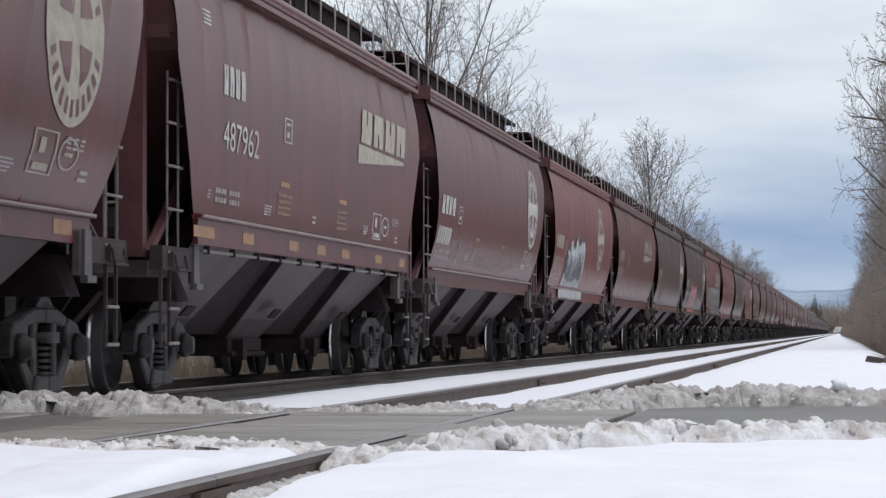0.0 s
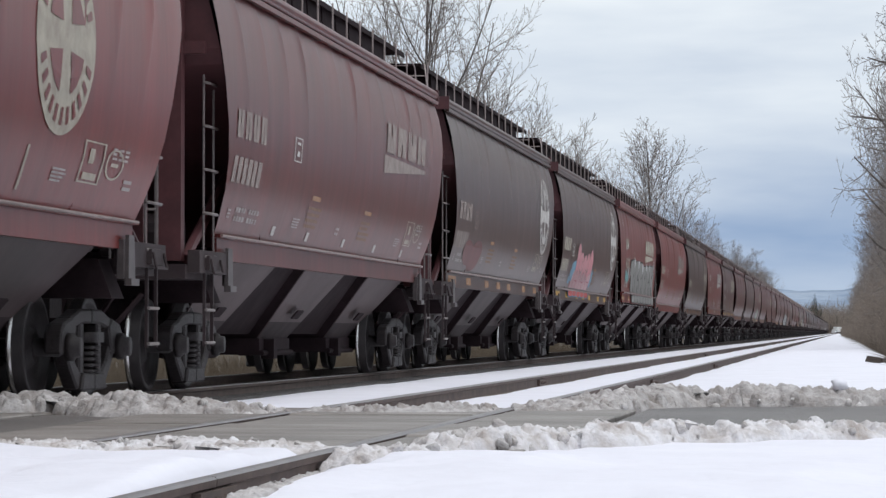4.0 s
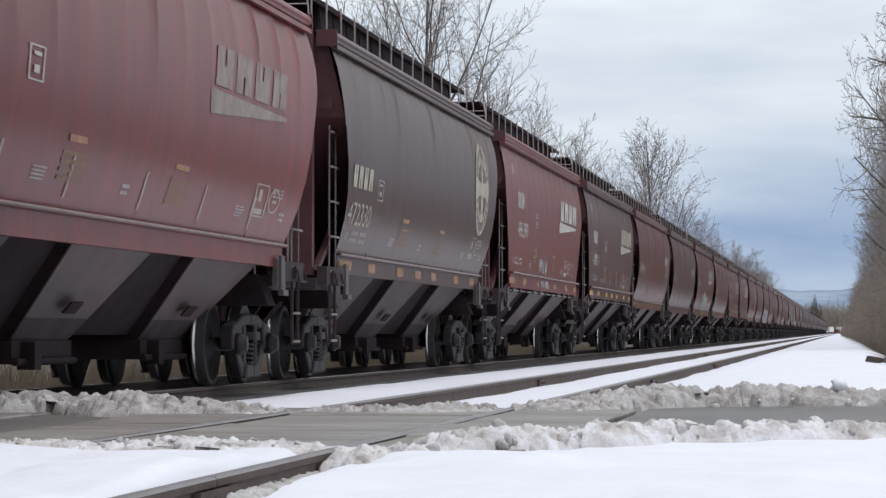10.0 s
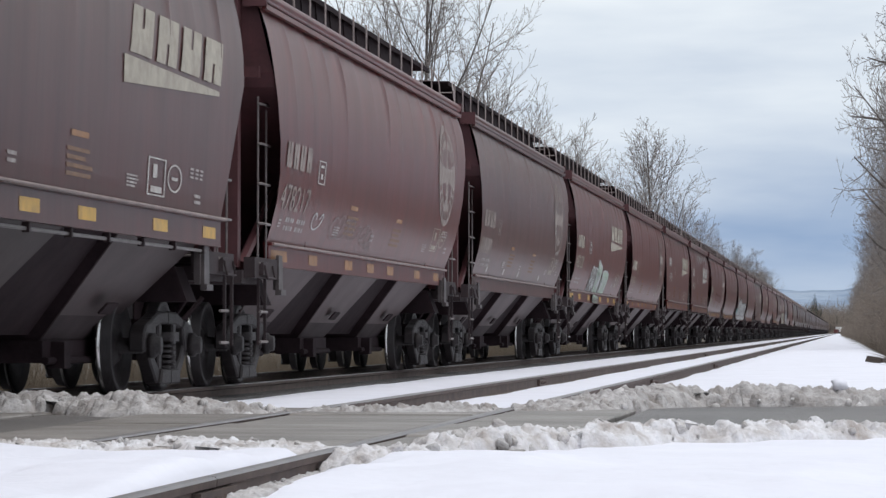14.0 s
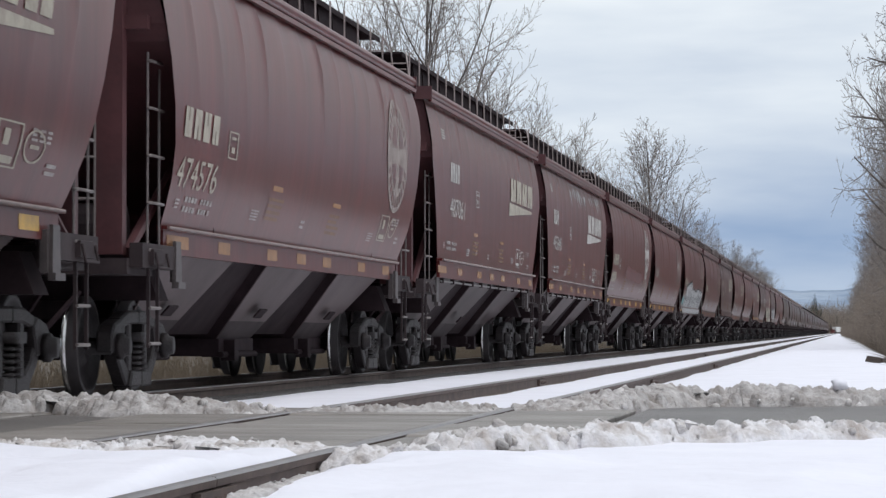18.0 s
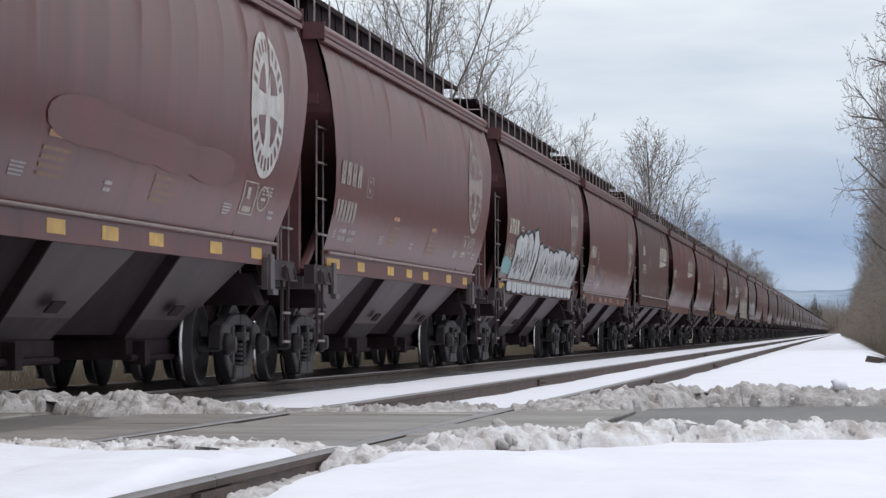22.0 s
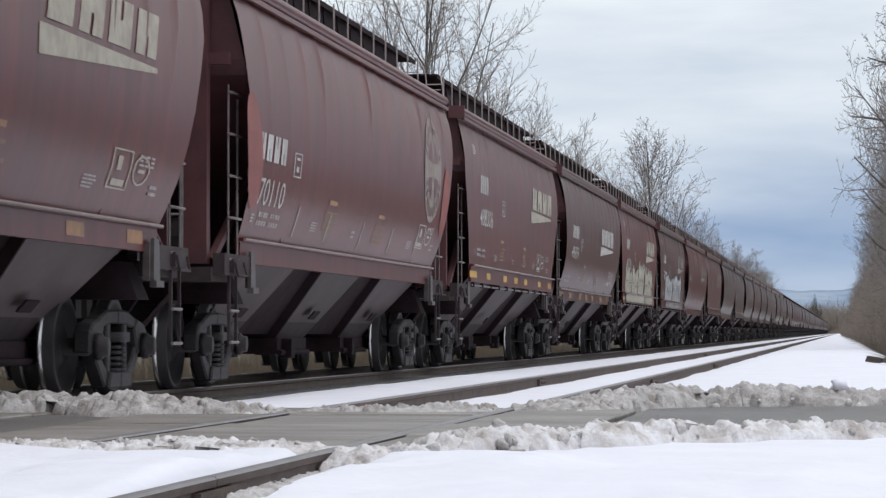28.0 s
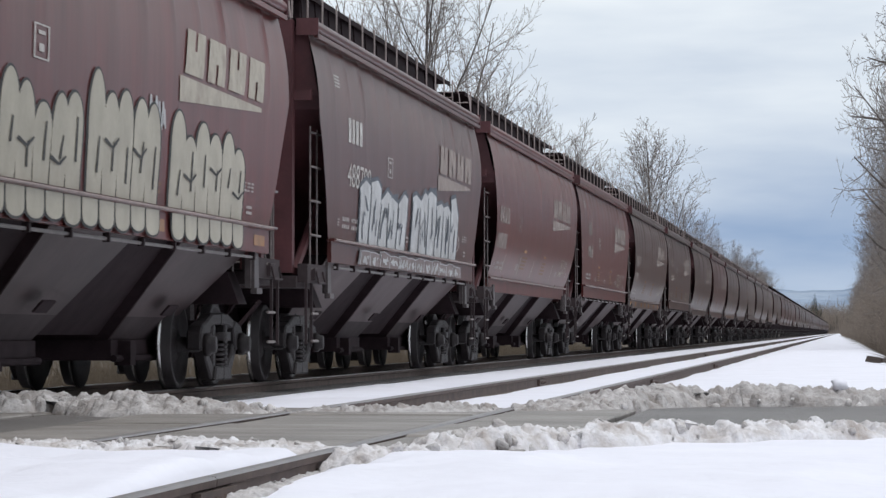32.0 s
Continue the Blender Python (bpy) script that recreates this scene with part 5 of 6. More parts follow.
def panel_mesh(w, l):
    bm = bmesh.new()
    box(bm, (0, 0, -0.13), (w, l, 0.22))
    bmesh.ops.bevel(bm, geom=[e for e in bm.edges if all(v.co.z > -0.1 for v in e.verts)], offset=0.012, segments=1, affect="EDGES")
    return bm


for cx in (SIDING_X, TRAIN_X):
    for x0, x1 in ((cx - 1.70, cx - 0.80), (cx - 0.675, cx + 0.675), (cx + 0.80, cx + 1.70)):
        share("slab", panel_mesh(x1 - x0, 2.10))
        SHARED["slab"].materials.append(M_PANEL)
        for k in range(4):
            p = part_of("crossing_panel", SHARED["slab"], None, road)
            p.location = ((x0 + x1) / 2, 16.22 + k * 2.13, 0.012 - 0.005 * ((k * 7 + int(x0 * 10)) % 3))
            p.rotation_euler = (0.002 * ((k % 3) - 1), 0.002 * (k % 2), 0)


# ---------------------------------------------------------------- rails
def rail_mesh(y0, y1):
    prof = [(-0.075, -0.17), (0.075, -0.17), (0.075, -0.158), (0.016, -0.140), (0.010, -0.10), (0.010, -0.052), (0.034, -0.042), (0.037, -0.012), (0.028, -0.002), (0.0, 0.0), (-0.028, -0.002), (-0.037, -0.012), (-0.034, -0.042), (-0.010, -0.052), (-0.010, -0.10), (-0.016, -0.140), (-0.075, -0.158)]
    bm = bmesh.new()
    A = [bm.verts.new((x, y0, z)) for x, z in prof]
    B = [bm.verts.new((x, y1, z)) for x, z in prof]
    n = len(prof)
    for i in range(n):
        j = (i + 1) % n
        f = bm.faces.new((A[i], A[j], B[j], B[i]))
        f.material_index = 1 if prof[i][1] > -0.013 and prof[j][1] > -0.013 else 0
    bm.faces.new(A[::-1])
    bm.faces.new(B)
    bmesh.ops.recalc_face_normals(bm, faces=bm.faces[:])
    return bm


RAIL_JOINTS = [-40.0, -8.0, 12.05, 40.6, 60.5, 90.0, 130.0, 200.0, 320.0, 3000.0]
for cx, nm in ((SIDING_X, "siding"), (TRAIN_X, "main")):
    for s in (1, -1):
        for y0, y1 in zip(RAIL_JOINTS, RAIL_JOINTS[1:]):
            me = to_mesh(rail_mesh(y0, y1 - 0.012), "rail", M_RAILSIDE, M_RAILTOP)
            ob = part_of("rail", me, None)
            ob.location.x = cx + s * 0.755
            tagged(ob, "rusty steel rail with a worn head", "rail", "rails of both tracks", kind="structure")


def joint_bar(x, y):
    bm = bmesh.new()
    for s in (1, -1):
        box(bm, (s * 0.032, 0, -0.095), (0.035, 0.75, 0.085))
        for k in (-0.27, -0.09, 0.09, 0.27):
            tube(bm, (s * 0.05, k, -0.095), (s * 0.075, k, -0.095), 0.018, seg=6)
    ob = part("joint_bar", bm, M_RAILSIDE)
    ob.location = (x, y, 0)
    tagged(ob, "bolted rusty joint bar on a rail", "joint bar", "joint bars", kind="structure")


for x, y in ((SIDING_X + 0.755, 12.05), (SIDING_X + 0.755, 60.5), (SIDING_X + 0.755, 40.6), (SIDING_X - 0.755, 40.6), (SIDING_X - 0.755, 90.0)):
    joint_bar(x, y)
for cx in (SIDING_X,):
    for k in range(30):
        y = 23.9 + k * 0.56 if k < 24 else 8.5 + (k - 24) * 0.56
        bm = bmesh.new()
        box(bm, (cx, y, -0.235), (2.6, 0.23, 0.15))
        tagged(part("tie", bm, M_TIE), "dark creosoted wooden tie under snow", "tie", "ties", kind="structure")


# ---------------------------------------------------------------- snow banks
def clod_mesh(seed):
    r = random.Random(seed)
    bm = bmesh.new()
    bmesh.ops.create_icosphere(bm, subdivisions=2, radius=0.05)
    o = Vector((r.uniform(0, 50), r.uniform(0, 50), 0))
    for v in bm.verts:
        v.co *= 1 + 0.55 * noise.noise(v.co * 18 + o) + 0.40 * abs(noise.noise(v.co * 40 + o))
        v.co.z *= 0.75
    return bm


for k in range(7):
    share(("clod", k), clod_mesh(k), True)
    SHARED["clod", k].materials.append(M_CLOD)


def snow_bank(pts, width, lump, per_metre, seed, loose, mat, step=0.012, label="ploughed dirty snow bank beside the road"):
    """A ridge along a line of (x, y, height) made of packed clods, with loose clods on it."""
    r = random.Random(seed)
    P = [Vector((x - SKEW * y, y, h)) for x, y, h in pts]
    cuts = [0.0]
    for a, b in zip(P, P[1:]):
        cuts.append(cuts[-1] + (a.xy - b.xy).length)
    length = cuts[-1]

    def at(d):
        for k in range(len(P) - 1):
            if d <= cuts[k + 1] or k == len(P) - 2:
                f = (d - cuts[k]) / (cuts[k + 1] - cuts[k])
                t = (P[k + 1] - P[k]).xy.normalized()
                return P[k].lerp(P[k + 1], f), Vector((-t.y, t.x))

    def ridge(u, h, d):
        ends = min(1.0, d / 0.12, (length - d) / 0.12) ** 0.5 if 0 < d < length else 0.0
        return (-0.03 + h * 0.70 * max(0.0, 1 - abs(u) ** 1.6)) * ends - 0.12 * (1 - ends) - 0.12 * max(0.0, abs(u) - 0.7) / 0.3

    n, m = max(8, int(length / step)), max(12, int(width / (step * 1.2)))
    X, Y, Z, H, U = [], [], [], [], []
    for i in range(n + 1):
        d = length * i / n
        c, side = at(d)
        wob = width * 0.5 * (1 + 0.35 * noise.noise((c.x * 1.7, c.y * 1.7, seed)))
        for j in range(m + 1):
            u = 2 * j / m - 1
            x, y = c.x + side.x * u * wob, c.y + side.y * u * wob
            X.append(x)
            Y.append(y)
            U.append(abs(u))
            Z.append(ridge(u, c.z, d) + c.z * 0.5 * noise.noise((x * 3.1, y * 3.1, seed)) * (1 - u * u))
            H.append(max(0.03, c.z) * (1 - u ** 4))
    X, Y, Z, H = np.array(X), np.array(Y), np.array(Z), np.array(H)
    nx = np.array([noise.noise((x * 16, y * 16, seed)) + 0.5 * noise.noise((x * 41, y * 41, seed)) for x, y in zip(X, Y)])
    ny = np.array([noise.noise((x * 16, y * 16, seed + 50)) + 0.5 * noise.noise((x * 41, y * 41, seed + 50)) for x, y in zip(X, Y)])
    DX, DY = X + nx * lump[1] * 0.32, Y + ny * lump[1] * 0.32
    for k in range(int(length * per_metre)):
        d = r.uniform(0.0, length)
        c, side = at(d)
        u = max(-0.66, min(0.66, r.gauss(0.0, 0.38)))
        rad = (lump[0] + (lump[1] - lump[0]) * r.random() ** 2.6) * (0.55 + 0.45 * min(1.0, c.z / 0.1))
        cx, cy = c.x + side.x * u * width * 0.5, c.y + side.y * u * width * 0.5
        cz = ridge(u, c.z, d) + rad * r.uniform(-0.35, 0.35)
        D = (DX - cx) ** 2 + ((DY - cy) * r.uniform(0.75, 1.2)) ** 2
        Z = np.where(D < rad * rad, np.maximum(Z, cz + np.sqrt(np.maximum(rad * rad - D, 0.0)) * r.uniform(0.8, 1.1)), Z)
    G = Z.reshape(n + 1, m + 1)
    S = G.copy()
    S[1:-1, 1:-1] = 0.6 * G[1:-1, 1:-1] + 0.1 * (G[2:, 1:-1] + G[:-2, 1:-1] + G[1:-1, 2:] + G[1:-1, :-2])
    fine = np.array([noise.noise((x * 70, y * 70, seed + 9)) for x, y in zip(X, Y)])
    Z = S.ravel() + (0.014 * nx + 0.013 * fine) * np.minimum(1.0, H / 0.05)
    Z = Z - 0.20 * np.clip((np.array(U) - 0.8) / 0.2, 0.0, 1.0)
    me = bpy.data.meshes.new("snow_bank")
    w = m + 1
    faces = [(i * w + j, (i + 1) * w + j, (i + 1) * w + j + 1, i * w + j + 1) for i in range(n) for j in range(m)]
    me.from_pydata(np.stack((X, Y, Z), 1).tolist(), [], faces)
    me.update()
    if sum(p.normal.z for p in list(me.polygons)[::97]) < 0:
        me.flip_normals()
    bank = smooth(part_of("snow_bank", me, mat))
    tagged(bank, label, "snow bank", "ploughed snow banks")
    for k in range(loose):
        d = r.uniform(0.15, length - 0.15)
        c, side = at(d)
        s, u = (lump[0] + (lump[1] * 1.15 - lump[0]) * r.random() ** 1.8) * 0.62, r.uniform(-0.9, 0.7)
        o = part_of("snow_clod", SHARED["clod", r.randrange(7)], None, bank)
        o.location = (c.x + side.x * u * width * 0.5, c.y + side.y * u * width * 0.5, max(-0.05, ridge(u, c.z, d)) + s * 0.6)
        o.rotation_euler = (r.uniform(0, 6), r.uniform(0, 6), r.uniform(0, 6))
        o.scale = (s * 20, s * 20 * r.uniform(0.8, 1.3), s * 20)
    return bank


snow_bank([(-6.8, 22.2, 0.15), (-6.21, 22.3, 0.16), (-6.0, 22.4, 0.18), (-5.76, 22.4, 0.12), (-5.5, 22.2, 0.15), (-5.2, 21.95, 0.21), (-5.0, 21.75, 0.14), (-4.87, 21.7, 0.15), (-4.52, 21.7, 0.14), (-4.38, 21.8, 0.08), (-4.25, 22.05, 0.05), (-4.05, 22.3, 0.02)], 0.8, (0.012, 0.056), 260, 1, 46, M_DIRTY)
snow_bank([(-4.0, 22.5, 0.03), (-3.7, 22.3, 0.065), (-3.2, 22.3, 0.07), (-2.9, 22.5, 0.085), (-2.62, 22.7, 0.07), (-2.48, 22.8, 0.02)], 0.6, (0.014, 0.045), 130, 2, 8, M_DIRTY)
snow_bank([(-2.36, 23.1, 0.04), (-1.95, 24.0, 0.10), (-1.6, 24.95, 0.19), (-1.25, 25.4, 0.18), (-1.03, 25.45, 0.14), (-0.85, 25.5, 0.19), (-0.57, 25.55, 0.21), (-0.22, 25.65, 0.16), (0.13, 25.9, 0.14), (0.41, 26.3, 0.11), (0.9, 26.7, 0.13)], 0.85, (0.012, 0.052), 270, 3, 50, M_DIRTY)
snow_bank([(-5.4, 15.2, 0.06), (-4.3, 15.2, 0.06), (-3.9, 15.3, 0.05), (-3.4, 15.4, 0.065), (-2.95, 15.3, 0.06), (-2.62, 14.9, 0.04)], 1.0, (0.010, 0.035), 200, 4, 34, M_CRUST, 0.010)
snow_bank([(-2.36, 14.4, 0.03), (-2.05, 15.0, 0.05), (-1.72, 15.65, 0.15), (-1.5, 16.1, 0.07), (-1.24, 16.25, 0.13), (-1.10, 16.7, 0.08), (-0.95, 17.15, 0.12), (-0.72, 17.15, 0.06), (-0.5, 17.3, 0.12), (-0.32, 17.45, 0.07), (-0.1, 17.6, 0.10), (0.28, 18.0, 0.05), (0.8, 18.5, 0.08)], 0.5, (0.010, 0.054), 230, 5, 90, M_CRUST, 0.010)
snow_bank([(-2.25, 11.2, 0.0), (-2.22, 12.2, 0.012), (-2.20, 13.6, 0.0)], 0.16, (0.010, 0.026), 120, 6, 5, M_DIRTY, 0.010)
big = part_of("snow_clod", SHARED["clod", 4], None)
big.location, big.scale, big.rotation_euler = (-0.02, 25.72, 0.135), (1.9, 1.5, 1.5), (0.4, 0.2, 0.9)
repaint(big, M_SNOW)
tagged(big, "rounded lump of packed snow on the bank", "snow lump")


# ---------------------------------------------------------------- trees
def grow(seed, height, trunk_r, low, angle, reach, lift, counts, thin):
    """A bare tree: limbs leave the trunk at an angle and bend upward; returns meshes of limbs and of twigs."""
    r = random.Random(seed)
    limbs, fine = bmesh.new(), bmesh.new()

    def branch(p, d, length, rad, level):
        n = (9, 6, 4, 3, 2)[level]
        q, nodes = p.copy(), []
        for i in range(n):
            wob = (0.05, 0.13, 0.17, 0.2, 0.2)[level]
            d = (d + Vector((r.uniform(-1, 1), r.uniform(-1, 1), r.uniform(-1, 1))) * wob + Vector((0, 0, lift[level]))).normalized()
            nxt = q + d * length / n
            taper = 0.80 if level == 0 else 0.70
            ra, rb = max(thin, rad * (1 - taper * i / n)), max(thin * 0.8, rad * (1 - taper * (i + 1) / n))
            if level < 2:
                tube(limbs, q, nxt, ra, rb, 6 if level == 0 else 5, caps=False)
            else:
                tube(fine, q, nxt, ra, rb, 3, caps=False)
            nodes.append((q.copy(), d.copy(), ra))
            q = nxt
        if level >= len(counts):
            return
        az = r.uniform(0, 6)
        for k in range(counts[level]):
            f0 = low if level == 0 else 0.15
            f = f0 + (0.98 - f0) * (k + r.random()) / counts[level]
            j = min(int(f * n), n - 1)
            base, bd, br = nodes[j]
            start = base + bd * (length / n) * (f * n - j)
            az += 2.4 + r.uniform(-0.5, 0.5)
            side = Matrix.Rotation(az, 3, bd) @ bd.orthogonal().normalized()
            ang = r.uniform(*angle) if level == 0 else r.uniform(0.5, 0.95)
            nd = (bd * math.cos(ang) + side * math.sin(ang)).normalized()
            if level == 0:
                ln = height * reach * (1.0 - 0.72 * ((f - low) / (1 - low)) ** 1.3) * r.uniform(0.75, 1.15)
            else:
                ln = length * (0.58, 0.50, 0.42)[level - 1] * (1.1 - 0.55 * f) * r.uniform(0.7, 1.2)
            branch(start, nd, ln, max(thin, br * (0.55 if level == 0 else 0.6)), level + 1)

    branch(Vector((0, 0, -0.3)), Vector((0, 0, 1)), height, trunk_r, 0)
    return to_mesh(limbs, "limbs", M_BARK), to_mesh(fine, "twigs", M_TWIG)


def tree_thing(meshes, x, y, z, s, rz, label, group):
    t = new("tree")
    tagged(t, label, "tree", group)
    part_of("trunk", meshes[0], None, t)
    part_of("crown", meshes[1], None, t)
    t.matrix_world = Matrix.Translation((x - SKEW * y, y, z)) @ Matrix.Rotation(rz, 4, "Z") @ Matrix.Diagonal((s[0], s[0], s[1], 1))
    return t


UPWARD = (0.02, 0.13, 0.10, 0.06, 0.04)
LEVEL = (0.02, 0.03, 0.02, 0.02, 0.02)
KIND_TREES = [grow(33, 21.0, 0.22, 0.24, (0.5, 0.95), 0.60, UPWARD, (17, 10, 7, 3), 0.0105), grow(51, 19.0, 0.18, 0.10, (0.35, 0.72), 0.56, UPWARD, (26, 9, 6, 2), 0.014),
              grow(23, 17.0, 0.16, 0.15, (0.30, 0.65), 0.60, UPWARD, (14, 8, 5), 0.014), grow(24, 23.0, 0.22, 0.10, (0.9, 1.4), 0.30, LEVEL, (30, 9, 6, 2), 0.012),
              grow(25, 15.0, 0.14, 0.10, (0.25, 0.6), 0.58, UPWARD, (15, 8, 4), 0.015)]
LEFT_WORDS, RIGHT_WORDS = "bare grey winter tree behind the railway line", "bare twiggy winter tree beside the track"


def left_tree(px, top, lateral, k, spread=1.0, dx=0.0):
    """Stands a tree on the line at `lateral` metres so that it rises to the given slope."""
    y = lateral * px
    h = {0: 21.0, 1: 19.0, 2: 17.0, 3: 23.0, 4: 15.0}[k]
    s = top / h
    tree_thing(KIND_TREES[k], -lateral + dx, y, -0.4, (s * spread, s), px * 1.7 + k, LEFT_WORDS, "bare trees behind the train")


# ratio of distance to lateral place, height, lateral place, kind of tree
for row in ((7.25, 23.5, 23, 0, 0.80), (8.7, 17.5, 23, 2), (6.5, 16.0, 25, 2), (9.4, 17.0, 23, 4), (10.1, 17.5, 24, 2, 0.9), (10.8, 15.5, 22, 4), (11.5, 15.2, 23, 2, 0.9), (12.4, 15.0, 22, 4), (13.4, 15.0, 22, 2, 0.9),
            (14.6, 14.5, 21, 4), (16.7, 20.3, 19, 1, 1.05), (16.2, 14.0, 20, 4), (19.2, 16.0, 20, 4), (21.5, 16.5, 21, 4), (24.5, 15.5, 20, 2, 0.8), (28.0, 15.5, 19, 4), (33.0, 15.0, 19, 1, 0.8), (40.0, 15.0, 20, 4)):
    left_tree(*row[:4], *(row[4:5]))
rt = random.Random(77)
for k in range(9):
    y = 560 + k * 36 + rt.uniform(-8, 8)
    x = -rt.uniform(16, 25)
    tree_thing(KIND_TREES[rt.randrange(5)], x, y, -0.4, (rt.uniform(0.7, 0.9), rt.uniform(0.6, 0.85)), rt.uniform(0, 6), LEFT_WORDS, "bare trees behind the train")
for k in range(24):
    y = 120 + k * 11 + rt.uniform(-4, 4)
    tree_thing(KIND_TREES[3 if k % 3 else 1], 5.7 + 0.0045 * (y - 120) + rt.uniform(-0.5, 1.4), y, -0.6, (rt.uniform(0.50, 0.68), rt.uniform(0.95, 1.2)), rt.uniform(0, 6), RIGHT_WORDS, "bare trees beside the track")
for x, y in ((4.5, 127), (4.5, 148), (5.0, 176), (5.6, 205)):
    tree_thing(KIND_TREES[3], x, y, -0.6, (0.62, 1.15), y * 0.7, RIGHT_WORDS, "bare trees beside the track")
for k in range(30):
    y = 390 + k * 30 + rt.uniform(-9, 9)
    tree_thing(KIND_TREES[rt.randrange(5)], rt.uniform(7.0, 12.0), y, -0.6, (rt.uniform(0.6, 0.8), rt.uniform(0.8, 1.05)), rt.uniform(0, 6), RIGHT_WORDS, "bare trees beside the track")


def stems(name, n, place, height, lean, mat, label, cat, seed, r0=0.012, forks=2):
    """Crowds of thin stems as one sheet of geometry."""
    r = random.Random(seed)
    verts, faces = [], []

    def blade(p, q, w):
        d = (q - p).normalized()
        u = d.orthogonal().normalized()
        v = d.cross(u)
        i = len(verts)
        for t in range(3):
            a = 2 * math.pi * t / 3
            verts.append(tuple(p + (u * math.cos(a) + v * math.sin(a)) * w))
        verts.append(tuple(q))
        faces.extend(((i, i + 1, i + 3), (i + 1, i + 2, i + 3), (i + 2, i, i + 3)))

    for _ in range(n):
        x, y, z, s = place(r)
        h = s * r.uniform(*height)
        p = Vector((x, y, z))
        d = Vector((r.uniform(-lean, lean), r.uniform(-lean, lean), 1)).normalized()
        q = p + d * h
        w = r0 * (0.6 + 0.8 * r.random())
        blade(p, q, w)
        for k in range(forks):
            f = r.uniform(0.25, 0.9)
            b = p + d * h * f
            e = Vector((r.uniform(-1, 1), r.uniform(-1, 1), r.uniform(0.5, 1.3))).normalized()
            blade(b, b + e * h * r.uniform(0.2, 0.5), w * 0.6)
    me = bpy.data.meshes.new(name)
    me.from_pydata(verts, [], faces)
    ob = part_of(name, me, mat)
    return tagged(ob, label, cat, kind="stuff")


def brush_place(r):
    y = 110 + 900 * r.random() ** 1.8
    x = 2.0 - 2.2 * min(1.0, (y - 110) / 450) + 6.0 * r.random() ** 1.2
    return x, y, -0.65, 0.7 + 1.2 * min(1.0, max(0.0, (x - 1.5) / 2.5)) + 0.2 * math.sin(y * 0.21)


stems("brush", 9000, brush_place, (1.0, 3.4), 0.22, M_BRUSH, "tangled brown winter brush under the trees", "brush", 41, 0.020, 4)


def thicket_place(r):
    y = 130 + 420 * r.random() ** 1.5
    x = 3.0 - 0.004 * (y - 130) + 5.0 * r.random()
    return x, y, -0.65, 1.0


stems("thicket", 1800, thicket_place, (2.5, 7.5), 0.10, M_BRUSH, "tall dense brown saplings under the trees", "thicket", 45, 0.022, 9)


# added out of view: cuts side light and reflections on the cars
def unseen_belt_place(r):
    return r.uniform(13.0, 22.0), r.uniform(-60, 125), -0.3, 1.0


stems("thicket", 1600, unseen_belt_place, (2.0, 5.0), 0.10, M_BRUSH, "unseen sapling belt added to darken the car sides", "thicket", 47, 0.035, 9)


def low_place(r):
    y = 60 + 180 * r.random()
    return 0.9 + 0.006 * y + 1.6 * r.random(), y, -0.45, 1.0


stems("weeds", 1100, low_place, (0.2, 0.7), 0.8, M_BRUSH, "dead weeds poking through the snow", "weeds", 42, 0.008, 3)


def grass_place(r):
    y = 16 + 120 * r.random() ** 1.4
    return -9.7 - 5.0 * r.random() ** 1.5, y, -0.52, 1.0


stems("dry_grass", 14000, grass_place, (0.35, 0.95), 0.35, M_GRASS, "tall dry tan grass beyond the train", "grass", 43, 0.008, 1)


def far_place(r):
    y = 1330 + 400 * r.random()
    x = r.uniform(-90, 50)
    return x, y, -0.5, 1.0


stems("far_woods", 6000, far_place, (6, 15), 0.12, M_BRUSH, "hazy bare woods across the end of the line", "woods", 44, 0.14, 4)


def conifer(x, y, h, seed):
    r = random.Random(seed)
    t = new("conifer")
    tagged(t, "dark pointed conifer far down the line", "tree", "far conifers")
    bm = bmesh.new()
    tube(bm, (0, 0, -0.5), (0, 0, h * 0.95), h * 0.018, 0.03, 6)
    part("trunk", bm, M_BARK, t)
    bm = bmesh.new()
    n = 26
    for k in range(n):
        z = h * (0.12 + 0.86 * k / n)
        rad = h * 0.20 * (1 - k / n) ** 0.85 + 0.15
        for j in range(9):
            a = j * 0.7 + k * 1.3 + r.uniform(-0.2, 0.2)
            rr = rad * r.uniform(0.7, 1.15)
            d = Vector((math.cos(a), math.sin(a), 0))
            s = Vector((-d.y, d.x, 0)) * rr * 0.25
            c = Vector((0, 0, z))
            tip = c + d * rr + Vector((0, 0, -rr * 0.35))
            mid = c + d * rr * 0.5
            bm.faces.new([bm.verts.new(p) for p in (c, mid + s, tip)])
            bm.faces.new([bm.verts.new(p) for p in (c, tip, mid - s)])
            bm.faces.new([bm.verts.new(p) for p in (mid + s, mid - s + Vector((0, 0, -rr * 0.2)), tip)])
    part("crown", bm, M_CONIFER, t)
    t.location = (x, y, 0)


for k, (x, y, h) in enumerate(((-12.5, 1380, 19), (-14.0, 1400, 15.5), (-10.2, 1390, 14.0), (-16.5, 1420, 13), (-3.2, 1420, 10.5), (-6.5, 1450, 11), (-22, 1450, 15), (-26, 1460, 13), (3.5, 1440, 15), (6, 1400, 19))):
    conifer(x, y, h, k)


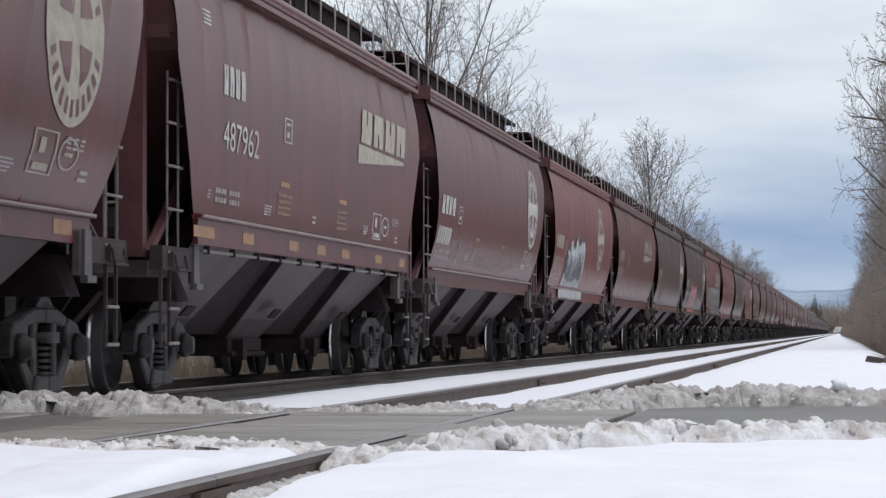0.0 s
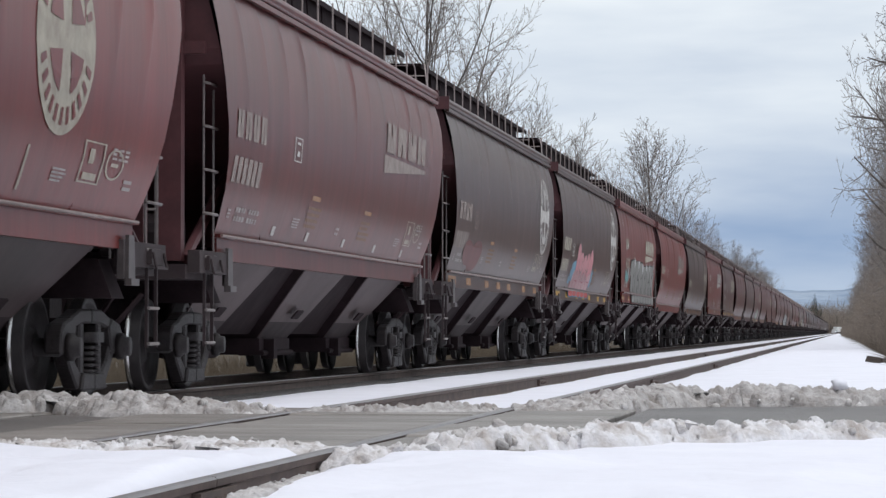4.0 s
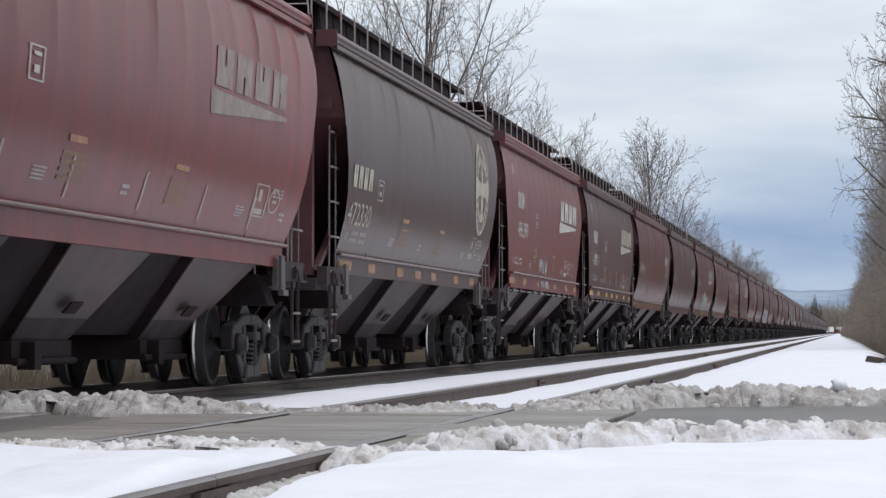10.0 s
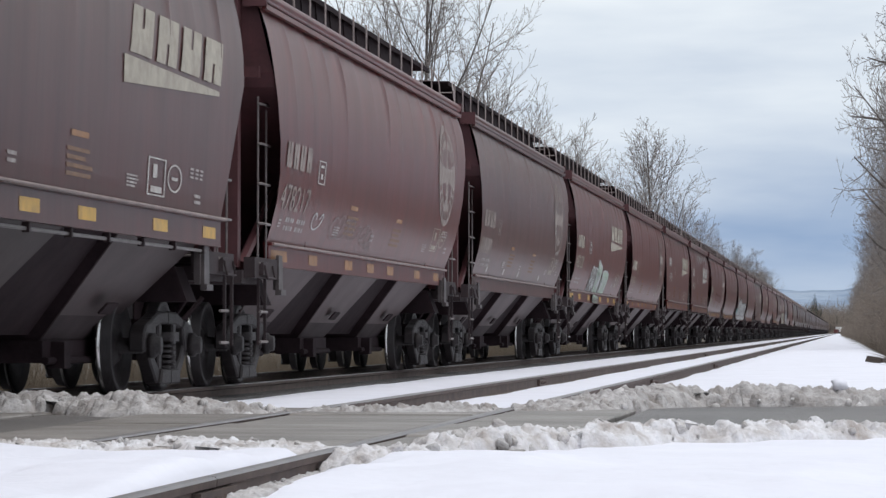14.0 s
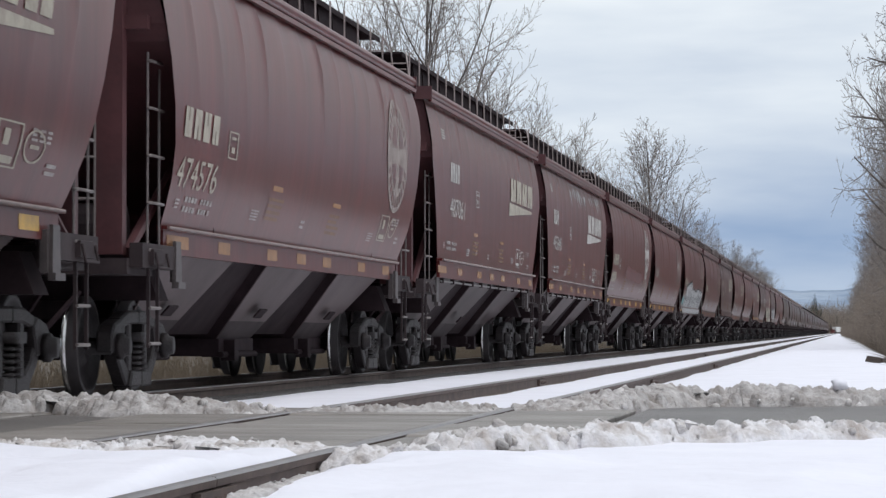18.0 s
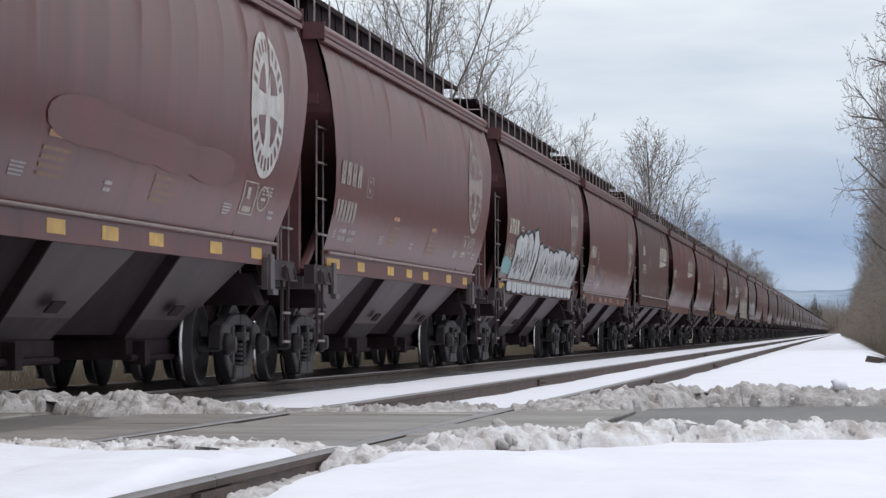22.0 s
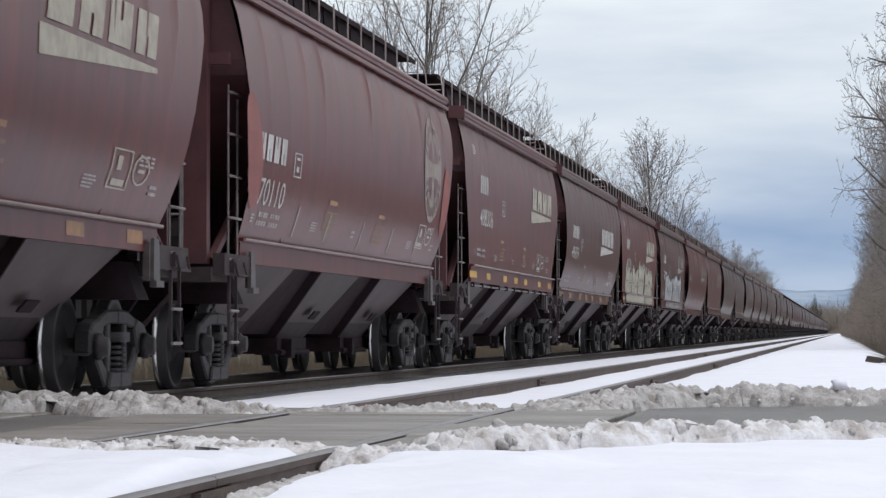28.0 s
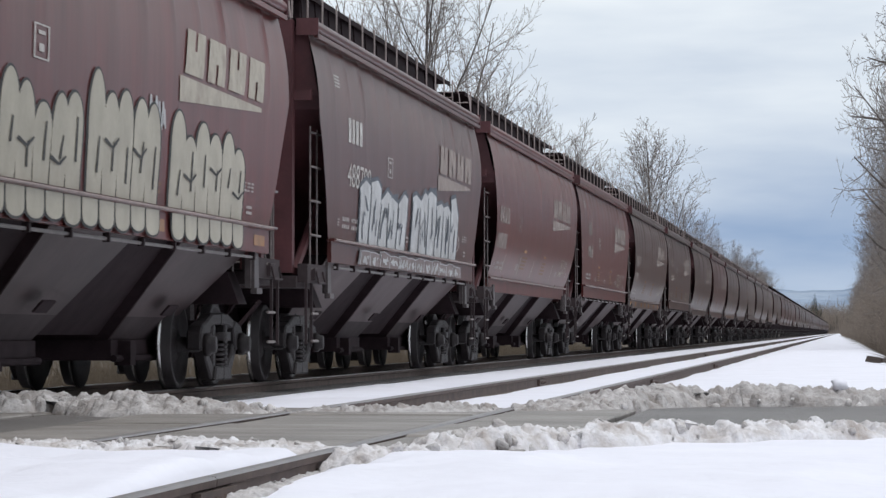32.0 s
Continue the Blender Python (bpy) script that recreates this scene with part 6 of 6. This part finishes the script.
# ---------------------------------------------------------------- hills
def hills():
    bm = bmesh.new()
    rows = []
    for j in range(9):
        f = j / 8
        row = []
        for i in range(161):
            x = -1600 + i * 20
            ridge = 66 + 16 * noise.noise((x * 0.004, 0.5, 0)) + 7 * noise.noise((x * 0.015, 2.5, 0)) + 3 * noise.noise((x * 0.05, 4.5, 0))
            row.append(bm.verts.new((x, 3900 + 500 * f + 25 * noise.noise((x * 0.01, f * 4, 3)), -2 + ridge * f ** 0.8 + 4 * noise.noise((x * 0.02, f * 6, 9)) * f)))
        rows.append(row)
    for A, B in zip(rows, rows[1:]):
        for i in range(160):
            bm.faces.new((A[i], A[i + 1], B[i + 1], B[i]))
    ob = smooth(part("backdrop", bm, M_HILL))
    tagged(ob, "blue hills paled with painted haze, snow patches", "hills", kind="structure")


hills()


# ---------------------------------------------------------------- small things by the line
def debris():
    bm = bmesh.new()
    box(bm, (0, 0, 0.05), (0.36, 0.5, 0.14), Matrix.Rotation(0.15, 3, "Y"), 0.85)
    box(bm, (0.16, 0.1, 0.03), (0.2, 0.3, 0.1), Matrix.Rotation(-0.3, 3, "Z"))
    ob = part("tie_scrap", bm, M_TIE)
    ob.location = (0.70, 70.5, -0.10)
    tagged(ob, "dark broken wooden scrap lying on snow", "scrap")


debris()


def fallen_limb():
    bm = bmesh.new()
    rod(bm, [(0, 0, 0), (0.5, 4, 0.1), (1.0, 9, 0.06), (1.3, 15, 0.25)], 0.045, 6)
    rod(bm, [(0.5, 4, 0.1), (0.8, 6, 0.5)], 0.02, 5)
    rod(bm, [(1.0, 9, 0.06), (0.6, 11, 0.4)], 0.02, 5)
    ob = part("fallen_branch", bm, M_BARK)
    ob.location = (0.85, 72, -0.22)
    tagged(ob, "thin fallen branch lying on the snow shoulder", "branch")


fallen_limb()


def truck(paint, cab_paint, words):
    """A box truck, seen side-on; its length runs along x."""
    t = new("box_truck")
    tagged(t, words, "truck", "vehicles at the far crossing")
    bm = bmesh.new()
    box(bm, (0.9, 0, 1.75), (3.4, 2.1, 2.1))
    bmesh.ops.bevel(bm, geom=bm.edges[:], offset=0.05, segments=1, affect="EDGES")
    part("cargo_box", bm, paint, t)
    bm = bmesh.new()
    box(bm, (-1.7, 0, 1.05), (1.6, 1.9, 1.3), None, 0.86)
    bmesh.ops.bevel(bm, geom=bm.edges[:], offset=0.08, segments=2, affect="EDGES")
    part("cab", bm, cab_paint, t)
    bm = bmesh.new()
    box(bm, (-1.75, -0.88, 1.35), (0.8, 0.06, 0.45))
    part("side_window", bm, M_BLACKP, t)
    bm = bmesh.new()
    box(bm, (0.2, 0, 0.55), (5.2, 1.6, 0.2))
    part("chassis", bm, M_UNDER, t)
    for x in (-1.6, 1.5):
        for s in (1, -1):
            bm = bmesh.new()
            tube(bm, (x, s * 0.95, 0.42), (x, s * 0.68, 0.42), 0.42, seg=14)
            part("wheel", bm, M_BLACKP, t)
    return t


M_TRUCKW = material("white_truck_paint", (0.75, 0.75, 0.74), 0.4, spread=0.05, scale=1.0)
M_TRUCKR = material("red_truck_paint", (0.16, 0.06, 0.055), 0.4, spread=0.08, scale=1.0)
TRUCKS = [truck(M_TRUCKW, M_TRUCKW, "white box truck crossing the line far away"), truck(M_TRUCKW, M_TRUCKR, "white box truck with a red cab far away")]


# ---------------------------------------------------------------- movement
def motions():
    rows = [(t, travel(t)) for t in range(0, 33, 2)]
    for i, kind, car in CARS:
        y = START[i]
        walk(car, [(t, pose(TRAIN_X, y - d, 0)) for t, d in rows])
    # every wheelset rolls alike: one action, shared
    sets = [o for _, _, car in CARS for o in car.children if o.name.split(".")[0] == "wheelset"]
    first = sets[0]
    walk(first, [(k / 30, pose(0, 0, 0, math.degrees(travel(k / 30) / 0.457))) for k in range(0, 961)])
    for o in sets[1:]:
        o.rotation_mode = "QUATERNION"
        keys = o.animation_data_create()
        keys.action = first.animation_data.action
        keys.action_slot = first.animation_data.action_slot
    # trucks at the far crossing, over a kilometre off
    far = lambda px: px * 0.233 - SKEW * 1240
    walk(TRUCKS[0], [(0, pose(far(1), 1240, -0.05, 0, 0, 58)), (3, pose(far(-1), 1240, -0.05, 0, 0, 58)), (7, pose(far(-6), 1240, -0.05, 0, 0, 58)), (11, pose(far(-22), 1240, -0.05, 0, 0, 58)), (15, pose(far(-60), 1240, -0.05, 0, 0, 58)), (32, pose(far(-320), 1240, -0.05, 0, 0, 58))])
    walk(TRUCKS[1], [(0, pose(far(70), 1250, -0.05, 0, 0, 58)), (5, pose(far(22), 1250, -0.05, 0, 0, 58)), (8, pose(far(4), 1250, -0.05, 0, 0, 58)), (14, pose(far(2), 1250, -0.05, 0, 0, 58)), (17, pose(far(-2), 1250, -0.05, 0, 0, 58)), (20, pose(far(-12), 1250, -0.05, 0, 0, 58)), (24, pose(far(-60), 1250, -0.05, 0, 0, 58)), (32, pose(far(-250), 1250, -0.05, 0, 0, 58))])


motions()
